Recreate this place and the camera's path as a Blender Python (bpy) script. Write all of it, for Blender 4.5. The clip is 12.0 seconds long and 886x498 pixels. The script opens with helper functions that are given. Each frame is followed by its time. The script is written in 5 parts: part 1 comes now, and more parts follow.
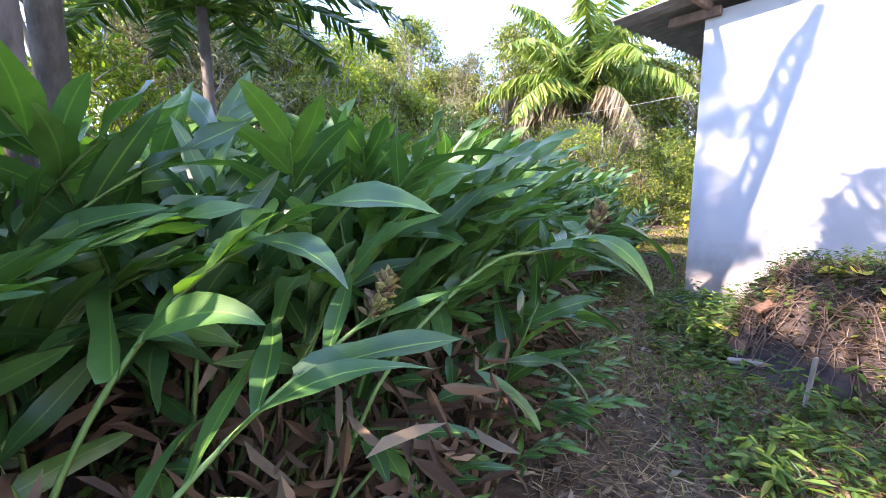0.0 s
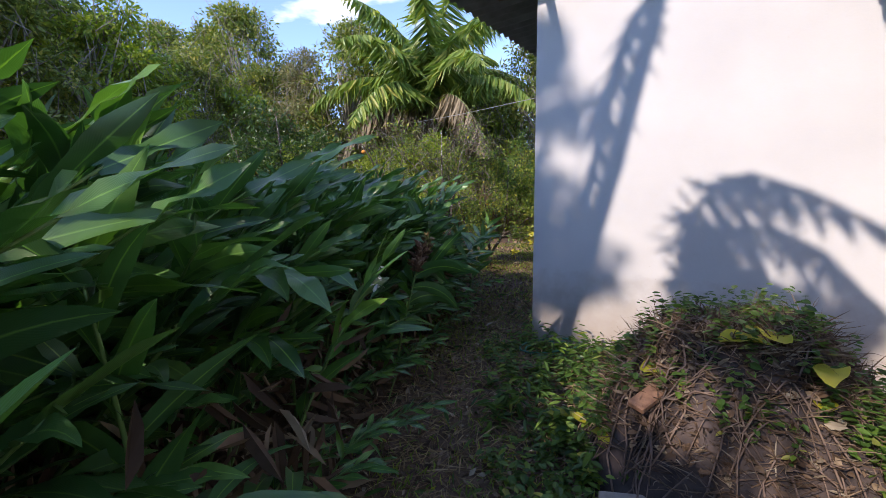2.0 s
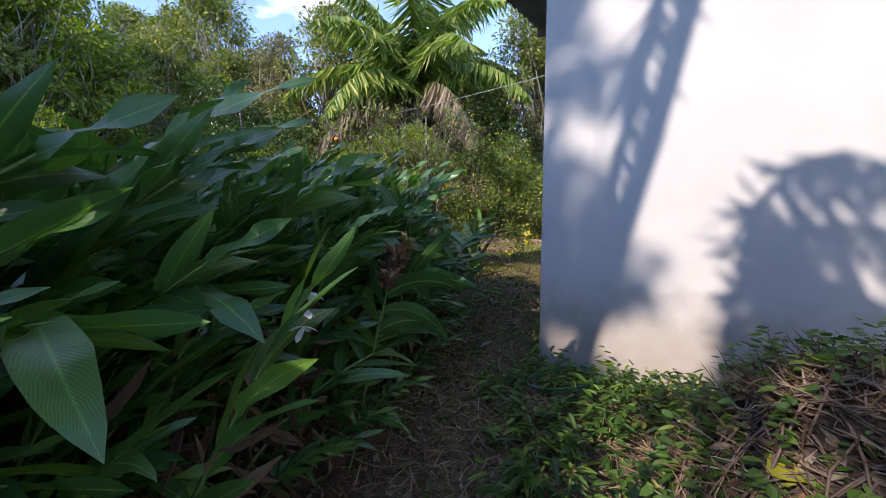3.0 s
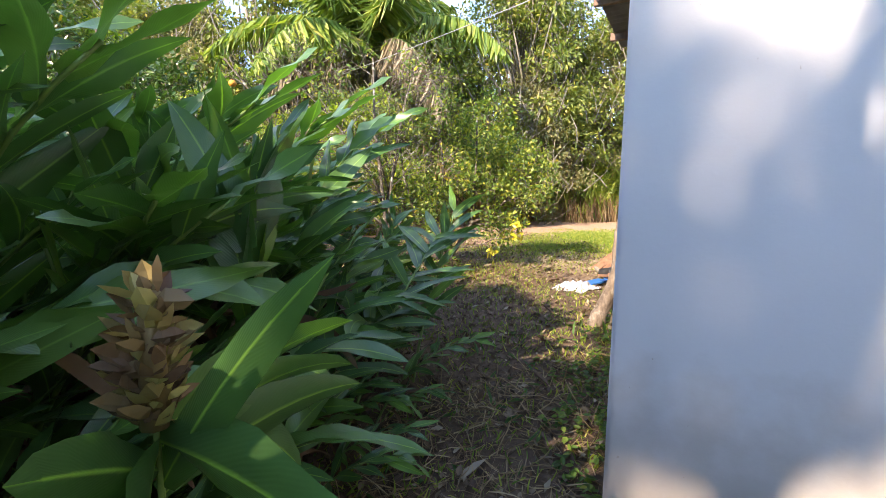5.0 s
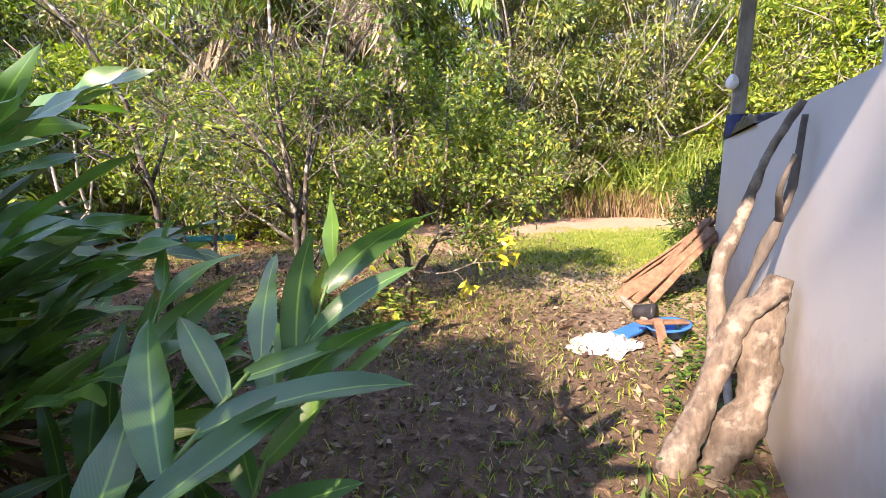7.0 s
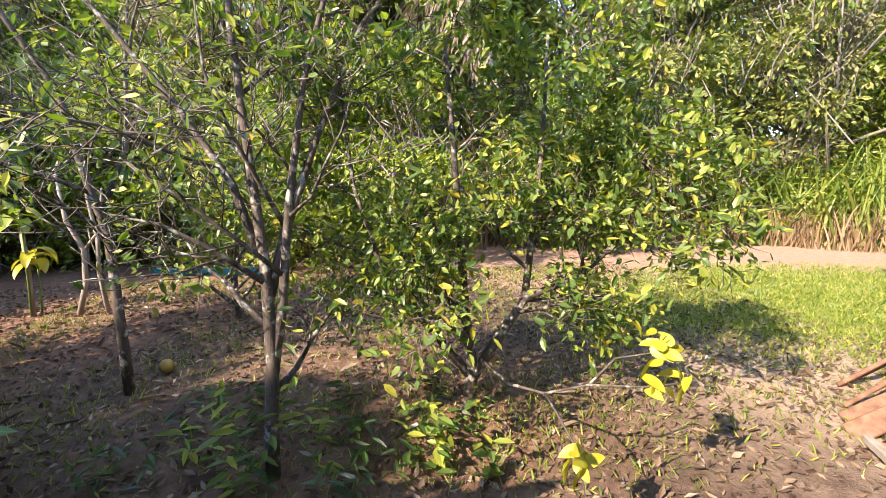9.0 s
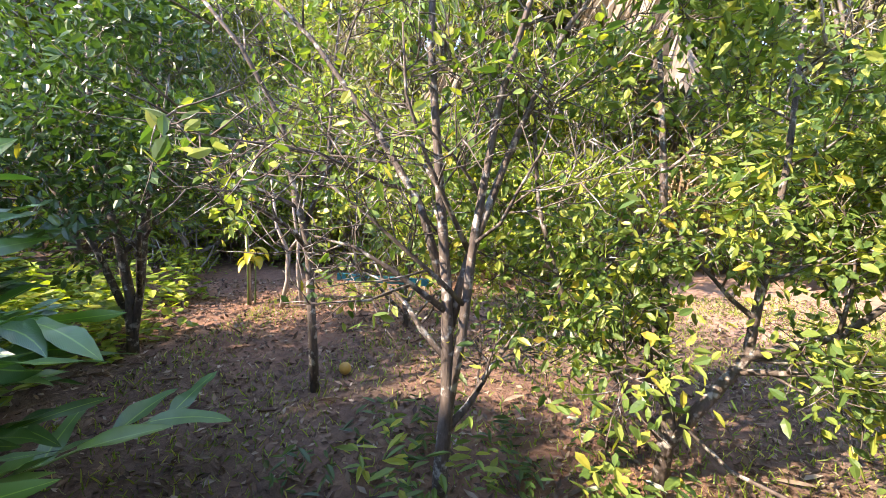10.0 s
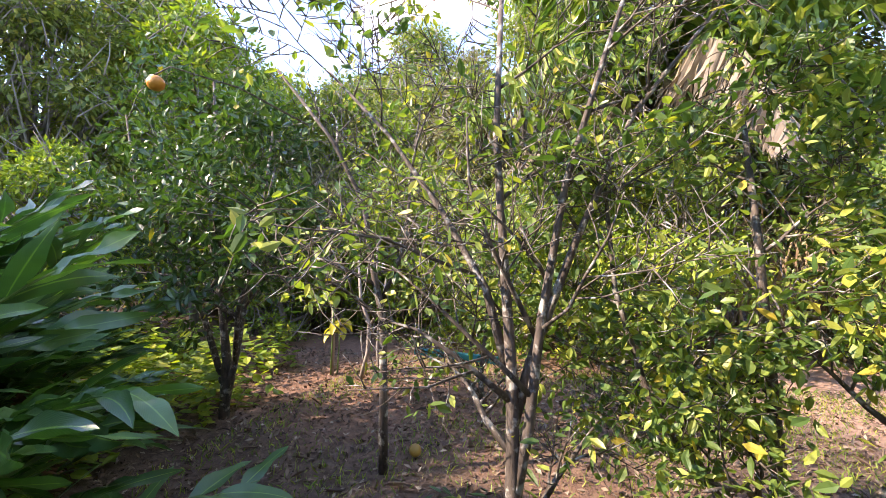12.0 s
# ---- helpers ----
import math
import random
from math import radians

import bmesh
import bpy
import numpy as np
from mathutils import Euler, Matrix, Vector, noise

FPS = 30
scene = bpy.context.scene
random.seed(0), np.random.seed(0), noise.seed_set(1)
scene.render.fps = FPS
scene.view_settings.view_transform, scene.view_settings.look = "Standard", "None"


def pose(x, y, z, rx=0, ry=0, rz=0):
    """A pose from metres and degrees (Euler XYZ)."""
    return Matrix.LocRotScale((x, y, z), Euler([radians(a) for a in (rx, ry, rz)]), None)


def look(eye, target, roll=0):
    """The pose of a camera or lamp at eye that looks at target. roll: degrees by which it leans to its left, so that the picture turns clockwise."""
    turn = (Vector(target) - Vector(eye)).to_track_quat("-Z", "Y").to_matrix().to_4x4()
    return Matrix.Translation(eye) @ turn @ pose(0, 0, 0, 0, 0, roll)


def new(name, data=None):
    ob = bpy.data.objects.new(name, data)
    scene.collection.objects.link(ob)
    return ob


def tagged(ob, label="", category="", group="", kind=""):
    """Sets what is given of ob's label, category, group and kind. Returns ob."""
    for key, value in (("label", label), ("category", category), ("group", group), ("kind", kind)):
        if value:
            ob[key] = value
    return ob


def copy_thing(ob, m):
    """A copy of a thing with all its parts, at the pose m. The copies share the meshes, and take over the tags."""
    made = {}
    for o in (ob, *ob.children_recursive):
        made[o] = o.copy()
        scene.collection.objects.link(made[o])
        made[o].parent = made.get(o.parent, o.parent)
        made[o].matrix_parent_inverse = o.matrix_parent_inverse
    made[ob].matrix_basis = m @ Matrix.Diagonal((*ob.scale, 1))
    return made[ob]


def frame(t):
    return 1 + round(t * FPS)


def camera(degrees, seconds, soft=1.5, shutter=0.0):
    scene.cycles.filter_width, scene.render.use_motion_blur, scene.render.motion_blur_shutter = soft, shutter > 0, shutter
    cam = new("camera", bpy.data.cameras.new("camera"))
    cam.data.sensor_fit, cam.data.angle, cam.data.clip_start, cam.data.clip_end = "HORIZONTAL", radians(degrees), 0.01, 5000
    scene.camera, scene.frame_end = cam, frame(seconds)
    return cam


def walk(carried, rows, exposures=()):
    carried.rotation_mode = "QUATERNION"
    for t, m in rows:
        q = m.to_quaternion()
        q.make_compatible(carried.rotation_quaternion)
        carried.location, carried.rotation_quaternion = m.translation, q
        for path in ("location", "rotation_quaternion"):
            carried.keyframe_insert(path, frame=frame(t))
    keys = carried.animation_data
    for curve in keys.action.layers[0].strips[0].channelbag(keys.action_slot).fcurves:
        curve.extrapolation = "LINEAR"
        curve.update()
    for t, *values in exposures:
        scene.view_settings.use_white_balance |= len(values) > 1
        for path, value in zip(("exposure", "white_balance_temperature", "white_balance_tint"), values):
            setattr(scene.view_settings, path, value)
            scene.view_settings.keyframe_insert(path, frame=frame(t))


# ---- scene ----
cam = camera(90.3, 12.0, 0.6)
METRES, EYE, TILT, LEAN, TURN = 9.0, 1.30, -8.0, 0.0, 0.0
ROWS = [
    (0.0, 0.0, 0.0, 0.0, 0.0, -0.0, -0.0),
    (0.5, 0.0287, 0.0345, 0.008, -7.72, 0.47, 1.1),
    (1.0, 0.0531, 0.0808, 0.0176, -12.63, 0.8, 1.93),
    (1.5, 0.0798, 0.1249, 0.0228, -15.53, 1.09, 2.42),
    (2.0, 0.0997, 0.1697, 0.027, -17.05, 1.19, 2.73),
    (2.5, 0.1163, 0.2141, 0.0299, -17.94, 1.15, 2.83),
    (4.5, 0.1877, 0.4263, 0.0467, -22.18, -0.49, 3.13),
    (5.0, 0.2189, 0.4723, 0.0517, -23.01, -1.1, 3.33),
    (5.5, 0.2445, 0.516, 0.0624, -23.55, -1.66, 3.39),
    (6.0, 0.2696, 0.5659, 0.0692, -24.01, -2.15, 3.52),
    (6.5, 0.3021, 0.6146, 0.073, -24.83, -2.68, 3.64),
    (8.5, 0.4011, 0.7777, 0.1068, -21.2, -2.09, 3.06),
    (9.0, 0.4071, 0.8151, 0.1131, -13.71, -1.16, 1.7),
    (9.5, 0.4041, 0.8362, 0.1207, -3.83, -0.43, -0.1),
    (10.0, 0.3926, 0.8394, 0.123, 5.84, 0.02, -1.77),
    (10.5, 0.3863, 0.8393, 0.1241, 13.86, 0.83, -2.89),
    (11.0, 0.3835, 0.8359, 0.1308, 19.47, 3.15, -3.49),
    (11.5, 0.3882, 0.8362, 0.1353, 21.3, 6.58, -3.93),
    (12.0, 0.4011, 0.8422, 0.1287, 16.85, 8.71, -3.31),
]
EXPOSURES = [(0.0, 3.15, 7000, 29), (0.4, 2.7, 7000, 27), (1.0, 1.95, 6900, 26), (1.6, 1.5, 6800, 24), (2.7, 1.55, 6800, 22), (4.4, 2.2, 7300, 20), (5.0, 2.8, 8000, 19), (5.6, 3.4, 8400, 22), (6.6, 3.1, 8000, 28), (8.4, 2.75, 7700, 26), (9.5, 2.95, 7500, 28), (10.5, 3.4, 7500, 30), (12.0, 2.85, 7400, 30)]
walk(cam, [(t, pose(0, 0, EYE, TILT, LEAN, TURN) @ pose(METRES * x, METRES * y, METRES * z, 90 + pitch, roll, yaw)) for t, x, y, z, yaw, pitch, roll in ROWS], EXPOSURES)

# ---- light ----
RAY = Vector((0.72, 0.39, -0.57)).normalized()      # the way sunlight travels
SUN_ELEVATION = math.asin(-RAY.z)
world = bpy.data.worlds.new("world")
scene.world = world
world.use_nodes = True
wn = world.node_tree.nodes
wl = world.node_tree.links
sky = wn.new("ShaderNodeTexSky")
sky.sky_type = 'NISHITA'
sky.sun_disc = False
sky.sun_elevation = SUN_ELEVATION
sky.sun_rotation = math.atan2(-RAY.x, -RAY.y)
sky.air_density, sky.dust_density, sky.ozone_density = 1.0, 0.0, 4.0
sky.altitude = 1500
# thin clouds over the sky
wco = wn.new("ShaderNodeTexCoord")
wmap = wn.new("ShaderNodeMapping")
wmap.inputs["Scale"].default_value = (2.2, 2.2, 6.0)
wmap.inputs["Location"].default_value = (0.35, 0.2, 0.6)
wno = wn.new("ShaderNodeTexNoise")
wno.inputs["Scale"].default_value, wno.inputs["Detail"].default_value = 1.6, 6.0
wra = wn.new("ShaderNodeValToRGB")
wra.color_ramp.elements[0].position, wra.color_ramp.elements[1].position = 0.56, 0.74
wmix = wn.new("ShaderNodeMix")
wmix.data_type = 'RGBA'
wmix.inputs["B"].default_value = (7.0, 7.2, 7.6, 1)
wl.new(wco.outputs["Generated"], wmap.inputs["Vector"])
wl.new(wmap.outputs["Vector"], wno.inputs["Vector"])
wl.new(wno.outputs["Fac"], wra.inputs["Fac"])
wl.new(wra.outputs["Color"], wmix.inputs["Factor"])
wl.new(sky.outputs["Color"], wmix.inputs["A"])
wl.new(wmix.outputs["Result"], wn["Background"].inputs["Color"])
wn["Background"].inputs["Strength"].default_value = 0.15

sun_data = bpy.data.lights.new("sun", 'SUN')
sun_data.energy, sun_data.angle, sun_data.color = 2.1, radians(0.55), (1.0, 0.93, 0.80)
sun = new("sun", sun_data)
sun.matrix_world = look((-20, -10, 16), Vector((-20, -10, 16)) + RAY)

# ---- materials ----


def material(name, rough=0.6, metal=0.0):
    m = bpy.data.materials.new(name)
    m.use_nodes = True
    b = m.node_tree.nodes["Principled BSDF"]
    b.inputs["Roughness"].default_value, b.inputs["Metallic"].default_value = rough, metal
    return m, m.node_tree.nodes, m.node_tree.links, b


def node(nodes, kind, **values):
    n = nodes.new(kind)
    for key, value in values.items():
        n.inputs[key].default_value = value
    return n


def ramp(nodes, links, source, stops):
    r = nodes.new("ShaderNodeValToRGB")
    els = r.color_ramp.elements
    while len(els) < len(stops):
        els.new(0.5)
    for e, (p, c) in zip(els, stops):
        e.position, e.color = p, (*c, 1)
    links.new(source, r.inputs["Fac"])
    return r.outputs["Color"]


def blend(nodes, links, fac, a, b, mode='MIX'):
    m = nodes.new("ShaderNodeMix")
    m.data_type, m.blend_type = 'RGBA', mode
    for value, key in ((fac, "Factor"), (a, "A"), (b, "B")):
        if isinstance(value, (int, float)):
            m.inputs[key].default_value = value
        elif isinstance(value, tuple):
            m.inputs[key].default_value = (*value, 1)
        else:
            links.new(value, m.inputs[key])
    return m.outputs["Result"]


def noise_tex(nodes, links, scale, detail=4.0, vector=None, rough=0.55):
    co = vector
    if co is None:
        co = nodes.new("ShaderNodeTexCoord").outputs["Object"]
    n = node(nodes, "ShaderNodeTexNoise", Scale=scale, Detail=detail, Roughness=rough)
    links.new(co, n.inputs["Vector"])
    return n.outputs["Fac"]


def bump(nodes, links, bsdf, height, strength=0.3, distance=0.02):
    b = node(nodes, "ShaderNodeBump", Strength=strength, Distance=distance)
    links.new(height, b.inputs["Height"])
    links.new(b.outputs["Normal"], bsdf.inputs["Normal"])


def leaf_material(name, stops, rough=0.42, through_light=0.4, island=True, veins=False, glow=(0.9, 1.1, 0.35)):
    """Leaves: a hue by leaf, blotches, gloss on top and light coming through."""
    m, n, l, b = material(name, rough)
    if island:
        fac = n.new("ShaderNodeNewGeometry").outputs["Random Per Island"]
    else:
        fac = n.new("ShaderNodeObjectInfo").outputs["Random"]
    col = ramp(n, l, fac, stops)
    spots = noise_tex(n, l, 9.0, 3.0)
    col = blend(n, l, ramp(n, l, spots, [(0.4, (0, 0, 0)), (0.75, (0.45, 0.45, 0.45))]), col, tuple(0.55 * c for c in stops[0][1]))
    if veins:
        uv = n.new("ShaderNodeUVMap").outputs["UV"]
        sep = n.new("ShaderNodeSeparateXYZ")
        l.new(uv, sep.inputs[0])
        mid = n.new("ShaderNodeMath")
        mid.operation = 'ABSOLUTE'
        l.new(sep.outputs["Y"], mid.inputs[0])
        rib = ramp(n, l, mid.outputs[0], [(0.0, (1, 1, 1)), (0.10, (0, 0, 0))])
        col = blend(n, l, rib, col, tuple(min(1, 1.35 * c + 0.01) for c in stops[-1][1]))
        skew = n.new("ShaderNodeMath")
        skew.operation = 'MULTIPLY_ADD'
        skew.inputs[1].default_value = 0.25
        l.new(mid.outputs[0], skew.inputs[0])
        neg = n.new("ShaderNodeMath")
        neg.operation = 'MULTIPLY'
        neg.inputs[1].default_value = -1.0
        l.new(sep.outputs["X"], neg.inputs[0])
        l.new(neg.outputs[0], skew.inputs[2])
        wave = n.new("ShaderNodeMath")
        wave.operation = 'SINE'
        mul = n.new("ShaderNodeMath")
        mul.operation = 'MULTIPLY'
        mul.inputs[1].default_value = 190.0
        l.new(skew.outputs[0], mul.inputs[0])
        l.new(mul.outputs[0], wave.inputs[0])
        bump(n, l, b, wave.outputs[0], 0.14, 0.001)
    l.new(col, b.inputs["Base Color"])
    b.inputs["Specular IOR Level"].default_value = 0.5
    if veins:
        b.inputs["Coat Weight"].default_value, b.inputs["Coat Roughness"].default_value = 0.45, 0.28
    tr = n.new("ShaderNodeBsdfTranslucent")
    bright = blend(n, l, 1.0, col, glow, 'MULTIPLY')
    l.new(bright, tr.inputs["Color"])
    mix = n.new("ShaderNodeMixShader")
    mix.inputs[0].default_value = through_light
    l.new(b.outputs[0], mix.inputs[1])
    l.new(tr.outputs[0], mix.inputs[2])
    l.new(mix.outputs[0], n["Material Output"].inputs["Surface"])
    return m


def bark_material(name, dark, light, scale=14.0, lichen=None):
    m, n, l, b = material(name, 0.85)
    co = n.new("ShaderNodeTexCoord").outputs["Object"]
    mp = node(n, "ShaderNodeMapping", Scale=(1, 1, 0.35))
    l.new(co, mp.inputs["Vector"])
    f = noise_tex(n, l, scale, 6.0, mp.outputs["Vector"], 0.65)
    col = ramp(n, l, f, [(0.3, dark), (0.7, light)])
    if lichen:
        g = noise_tex(n, l, scale * 0.7, 3.0)
        col = blend(n, l, ramp(n, l, g, [(0.54, (0, 0, 0)), (0.66, (0.85, 0.85, 0.85))]), col, lichen)
    l.new(col, b.inputs["Base Color"])
    bump(n, l, b, f, 0.6, 0.015)
    return m


def plain_material(name, a, b_col, scale=8.0, rough=0.6, bumpy=0.2, metal=0.0):
    m, n, l, b = material(name, rough, metal)
    f = noise_tex(n, l, scale, 5.0)
    l.new(ramp(n, l, f, [(0.3, a), (0.7, b_col)]), b.inputs["Base Color"])
    fine = noise_tex(n, l, scale * 9, 3.0)
    bump(n, l, b, fine, bumpy, 0.004)
    return m


M_GINGER = leaf_material("ginger_leaf", [(0.0, (0.042, 0.118, 0.036)), (0.5, (0.070, 0.185, 0.052)), (0.85, (0.105, 0.250, 0.052)), (1.0, (0.165, 0.320, 0.055))], 0.38, 0.33, False, True)
M_GINGER_MASS = leaf_material("ginger_mass_leaf", [(0.0, (0.042, 0.118, 0.036)), (0.5, (0.070, 0.185, 0.052)), (1.0, (0.120, 0.255, 0.055))], 0.38, 0.33, True, True)
M_GINGER_MASS_PLAIN = leaf_material("cut_leaf", [(0.0, (0.04, 0.10, 0.025)), (0.6, (0.07, 0.16, 0.035)), (1.0, (0.20, 0.20, 0.07))], 0.5, 0.25)
M_GINGER_STEM = plain_material("ginger_stem", (0.10, 0.20, 0.04), (0.17, 0.27, 0.07), 12, 0.5)
M_WITHERED = leaf_material("withered_leaf", [(0.0, (0.07, 0.040, 0.022)), (0.7, (0.18, 0.105, 0.055)), (1.0, (0.36, 0.27, 0.17))], 0.8, 0.2, True, False, (1, 1, 0.9))
M_CITRUS = leaf_material("citrus_leaf", [(0.0, (0.075, 0.155, 0.038)), (0.45, (0.165, 0.260, 0.058)), (0.85, (0.370, 0.430, 0.080)), (0.97, (0.490, 0.480, 0.075)), (1.0, (0.600, 0.450, 0.065))], 0.4, 0.42)
M_CITRUS_DARK = leaf_material("dark_citrus_leaf", [(0.0, (0.035, 0.084, 0.023)), (0.7, (0.065, 0.135, 0.032)), (0.985, (0.118, 0.191, 0.032)), (1.0, (0.562, 0.427, 0.032))], 0.33, 0.3)
M_YELLOW_LEAF = leaf_material("yellow_leaf", [(0.0, (0.30, 0.34, 0.03)), (0.5, (0.46, 0.44, 0.04)), (1.0, (0.56, 0.48, 0.05))], 0.42, 0.35, True, False, (1, 1, 0.6))
M_FOREST = leaf_material("forest_leaf", [(0.0, (0.109, 0.162, 0.037)), (0.5, (0.203, 0.259, 0.060)), (0.9, (0.353, 0.367, 0.077)), (1.0, (0.543, 0.432, 0.103))], 0.5, 0.35)
M_FOREST_GREY = leaf_material("olive_forest_leaf", [(0.0, (0.116, 0.138, 0.056)), (0.5, (0.213, 0.230, 0.087)), (1.0, (0.367, 0.313, 0.140))], 0.55, 0.3, glow=(1, 1, 0.6))
M_FOREST_BRIGHT = leaf_material("bright_forest_leaf", [(0.0, (0.138, 0.230, 0.034)), (0.5, (0.255, 0.353, 0.041)), (1.0, (0.461, 0.477, 0.054))], 0.45, 0.4)
M_REED = leaf_material("reed_blade", [(0.0, (0.139, 0.252, 0.049)), (0.5, (0.258, 0.360, 0.073)), (0.9, (0.380, 0.420, 0.110)), (1.0, (0.580, 0.470, 0.210))], 0.5, 0.35)
M_DRY = leaf_material("dry_blade", [(0.0, (0.20, 0.13, 0.07)), (0.6, (0.36, 0.26, 0.14)), (1.0, (0.48, 0.38, 0.22))], 0.8, 0.25, glow=(1, 1, 0.9))
M_GRASS = leaf_material("grass_blade", [(0.0, (0.115, 0.201, 0.030)), (0.5, (0.212, 0.311, 0.045)), (0.9, (0.392, 0.419, 0.074)), (1.0, (0.587, 0.497, 0.177))], 0.5, 0.4)
M_WEED = leaf_material("weed_leaf", [(0.0, (0.045, 0.105, 0.024)), (0.6, (0.095, 0.190, 0.036)), (0.93, (0.200, 0.310, 0.050)), (1.0, (0.360, 0.340, 0.080))], 0.45, 0.4)
M_PALM = leaf_material("palm_leaflet", [(0.0, (0.130, 0.230, 0.050)), (0.6, (0.250, 0.350, 0.075)), (0.9, (0.400, 0.440, 0.110)), (1.0, (0.630, 0.540, 0.171))], 0.4, 0.35)
M_PALM_DRY = leaf_material("dry_palm_leaflet", [(0.0, (0.18, 0.14, 0.09)), (1.0, (0.34, 0.28, 0.19))], 0.75, 0.2, glow=(1, 1, 0.9))
M_LITTER = leaf_material("fallen_leaf", [(0.0, (0.060, 0.036, 0.024)), (0.5, (0.136, 0.085, 0.051)), (0.85, (0.255, 0.187, 0.119)), (1.0, (0.374, 0.323, 0.238))], 0.8, 0.1, glow=(1, 1, 0.9))
M_BARK = bark_material("citrus_bark", (0.032, 0.026, 0.020), (0.15, 0.12, 0.09), 30, (0.42, 0.42, 0.36))
M_BARK_FAR = bark_material("forest_bark", (0.12, 0.10, 0.08), (0.30, 0.27, 0.22), 8)
M_LOG = bark_material("weathered_log", (0.055, 0.04, 0.03), (0.23, 0.18, 0.14), 24, (0.27, 0.24, 0.20))
M_BRANCH = bark_material("dead_branch", (0.06, 0.048, 0.04), (0.16, 0.135, 0.115), 16)
M_PLANK = bark_material("rough_plank", (0.10, 0.05, 0.03), (0.30, 0.165, 0.10), 14)
M_GREY_WOOD = bark_material("grey_wood", (0.20, 0.17, 0.14), (0.38, 0.34, 0.29), 10)

# painted masonry: white, damp brown stains towards the foot, small knocks
m, n, l, b = material("white_paint", 0.75)
co = n.new("ShaderNodeTexCoord").outputs["Object"]
sp = n.new("ShaderNodeSeparateXYZ")
l.new(co, sp.inputs[0])
big = noise_tex(n, l, 1.3, 5.0)
mid = noise_tex(n, l, 7.0, 6.0)
base = ramp(n, l, big, [(0.3, (0.48, 0.48, 0.485)), (0.7, (0.55, 0.55, 0.55))])
hz = n.new("ShaderNodeMath")
hz.operation = 'MULTIPLY_ADD'
hz.inputs[1].default_value, hz.inputs[2].default_value = 0.55, -0.28
l.new(mid, hz.inputs[0])
ha = n.new("ShaderNodeMath")
ha.operation = 'ADD'
l.new(sp.outputs["Z"], ha.inputs[0])
l.new(hz.outputs[0], ha.inputs[1])
stain = ramp(n, l, ha.outputs[0], [(0.12, (0.88, 0.88, 0.88)), (0.40, (0.6, 0.6, 0.6)), (0.66, (0.0, 0.0, 0.0))])
base = blend(n, l, stain, base, (0.34, 0.29, 0.25))
spk = noise_tex(n, l, 38.0, 2.0)
base = blend(n, l, ramp(n, l, spk, [(0.74, (0, 0, 0)), (0.78, (0.6, 0.6, 0.6))]), base, (0.25, 0.2, 0.16))
l.new(base, b.inputs["Base Color"])
bump(n, l, b, noise_tex(n, l, 55.0, 4.0), 0.18, 0.004)
M_WALL = m
M_ROOF = plain_material("fibre_cement", (0.20, 0.19, 0.175), (0.34, 0.32, 0.30), 5, 0.9)
M_BEAM = bark_material("roof_timber", (0.16, 0.10, 0.075), (0.30, 0.20, 0.15), 12)

# ground: soil, litter, patches of short grass, a strip of bare red earth, painted bush shade
m, n, l, b = material("soil", 0.95)
co = n.new("ShaderNodeTexCoord").outputs["Object"]
f1 = noise_tex(n, l, 1.1, 6.0, co)
f2 = noise_tex(n, l, 11.0, 8.0, co, 0.7)
f3 = noise_tex(n, l, 60.0, 5.0, co, 0.7)
soil = ramp(n, l, f2, [(0.25, (0.062, 0.037, 0.025)), (0.5, (0.14, 0.092, 0.062)), (0.75, (0.25, 0.178, 0.12))])
soil = blend(n, l, 0.55, soil, ramp(n, l, f3, [(0.3, (0.25, 0.22, 0.2)), (0.7, (1.1, 1.05, 0.95))]), 'MULTIPLY')


def zone(centre, radius, soft, stretch=(1, 1, 1)):
    """1 inside a blob on the ground, ragged at the rim."""
    mp = node(n, "ShaderNodeMapping", Location=(-centre[0] * stretch[0], -centre[1] * stretch[1], 0), Scale=stretch)
    l.new(co, mp.inputs["Vector"])
    le = n.new("ShaderNodeVectorMath")
    le.operation = 'LENGTH'
    l.new(mp.outputs["Vector"], le.inputs[0])
    ad = n.new("ShaderNodeMath")
    ad.operation = 'MULTIPLY_ADD'
    ad.inputs[1].default_value = 3.0
    l.new(f1, ad.inputs[0])
    l.new(le.outputs["Value"], ad.inputs[2])
    mr = node(n, "ShaderNodeMapRange")
    mr.inputs["From Min"].default_value, mr.inputs["From Max"].default_value = radius + 1.5 + soft, radius + 1.5 - soft
    l.new(ad.outputs[0], mr.inputs["Value"])
    return mr.outputs["Result"]


sand = ramp(n, l, f2, [(0.3, (0.28, 0.20, 0.135)), (0.7, (0.45, 0.35, 0.25))])
red = ramp(n, l, f2, [(0.3, (0.34, 0.20, 0.13)), (0.7, (0.50, 0.33, 0.23))])
green = ramp(n, l, f2, [(0.3, (0.17, 0.22, 0.035)), (0.7, (0.30, 0.34, 0.06))])
mulch_and_shade = ramp(n, l, f2, [(0.3, (0.13, 0.065, 0.04)), (0.7, (0.30, 0.17, 0.10))])
soil = blend(n, l, zone((1.2, 13.0), 2.6, 0.7, (0.7, 1.2, 1)), soil, mulch_and_shade)
soil = blend(n, l, zone((7.4, 9.0), 1.7, 0.7), soil, sand)
# shade under the citrus bush, put into the soil colour with the mulch tone
soil = blend(n, l, zone((4.0, 9.6), 0.9, 0.6), soil, mulch_and_shade)
soil = blend(n, l, zone((9.6, 14.0), 3.2, 0.5, (0.62, 1.0, 1)), soil, red)
gp = n.new("ShaderNodeMath")
gp.operation = 'MULTIPLY'
l.new(zone((9.2, 11.2), 1.9, 0.5, (0.75, 1.15, 1)), gp.inputs[0])
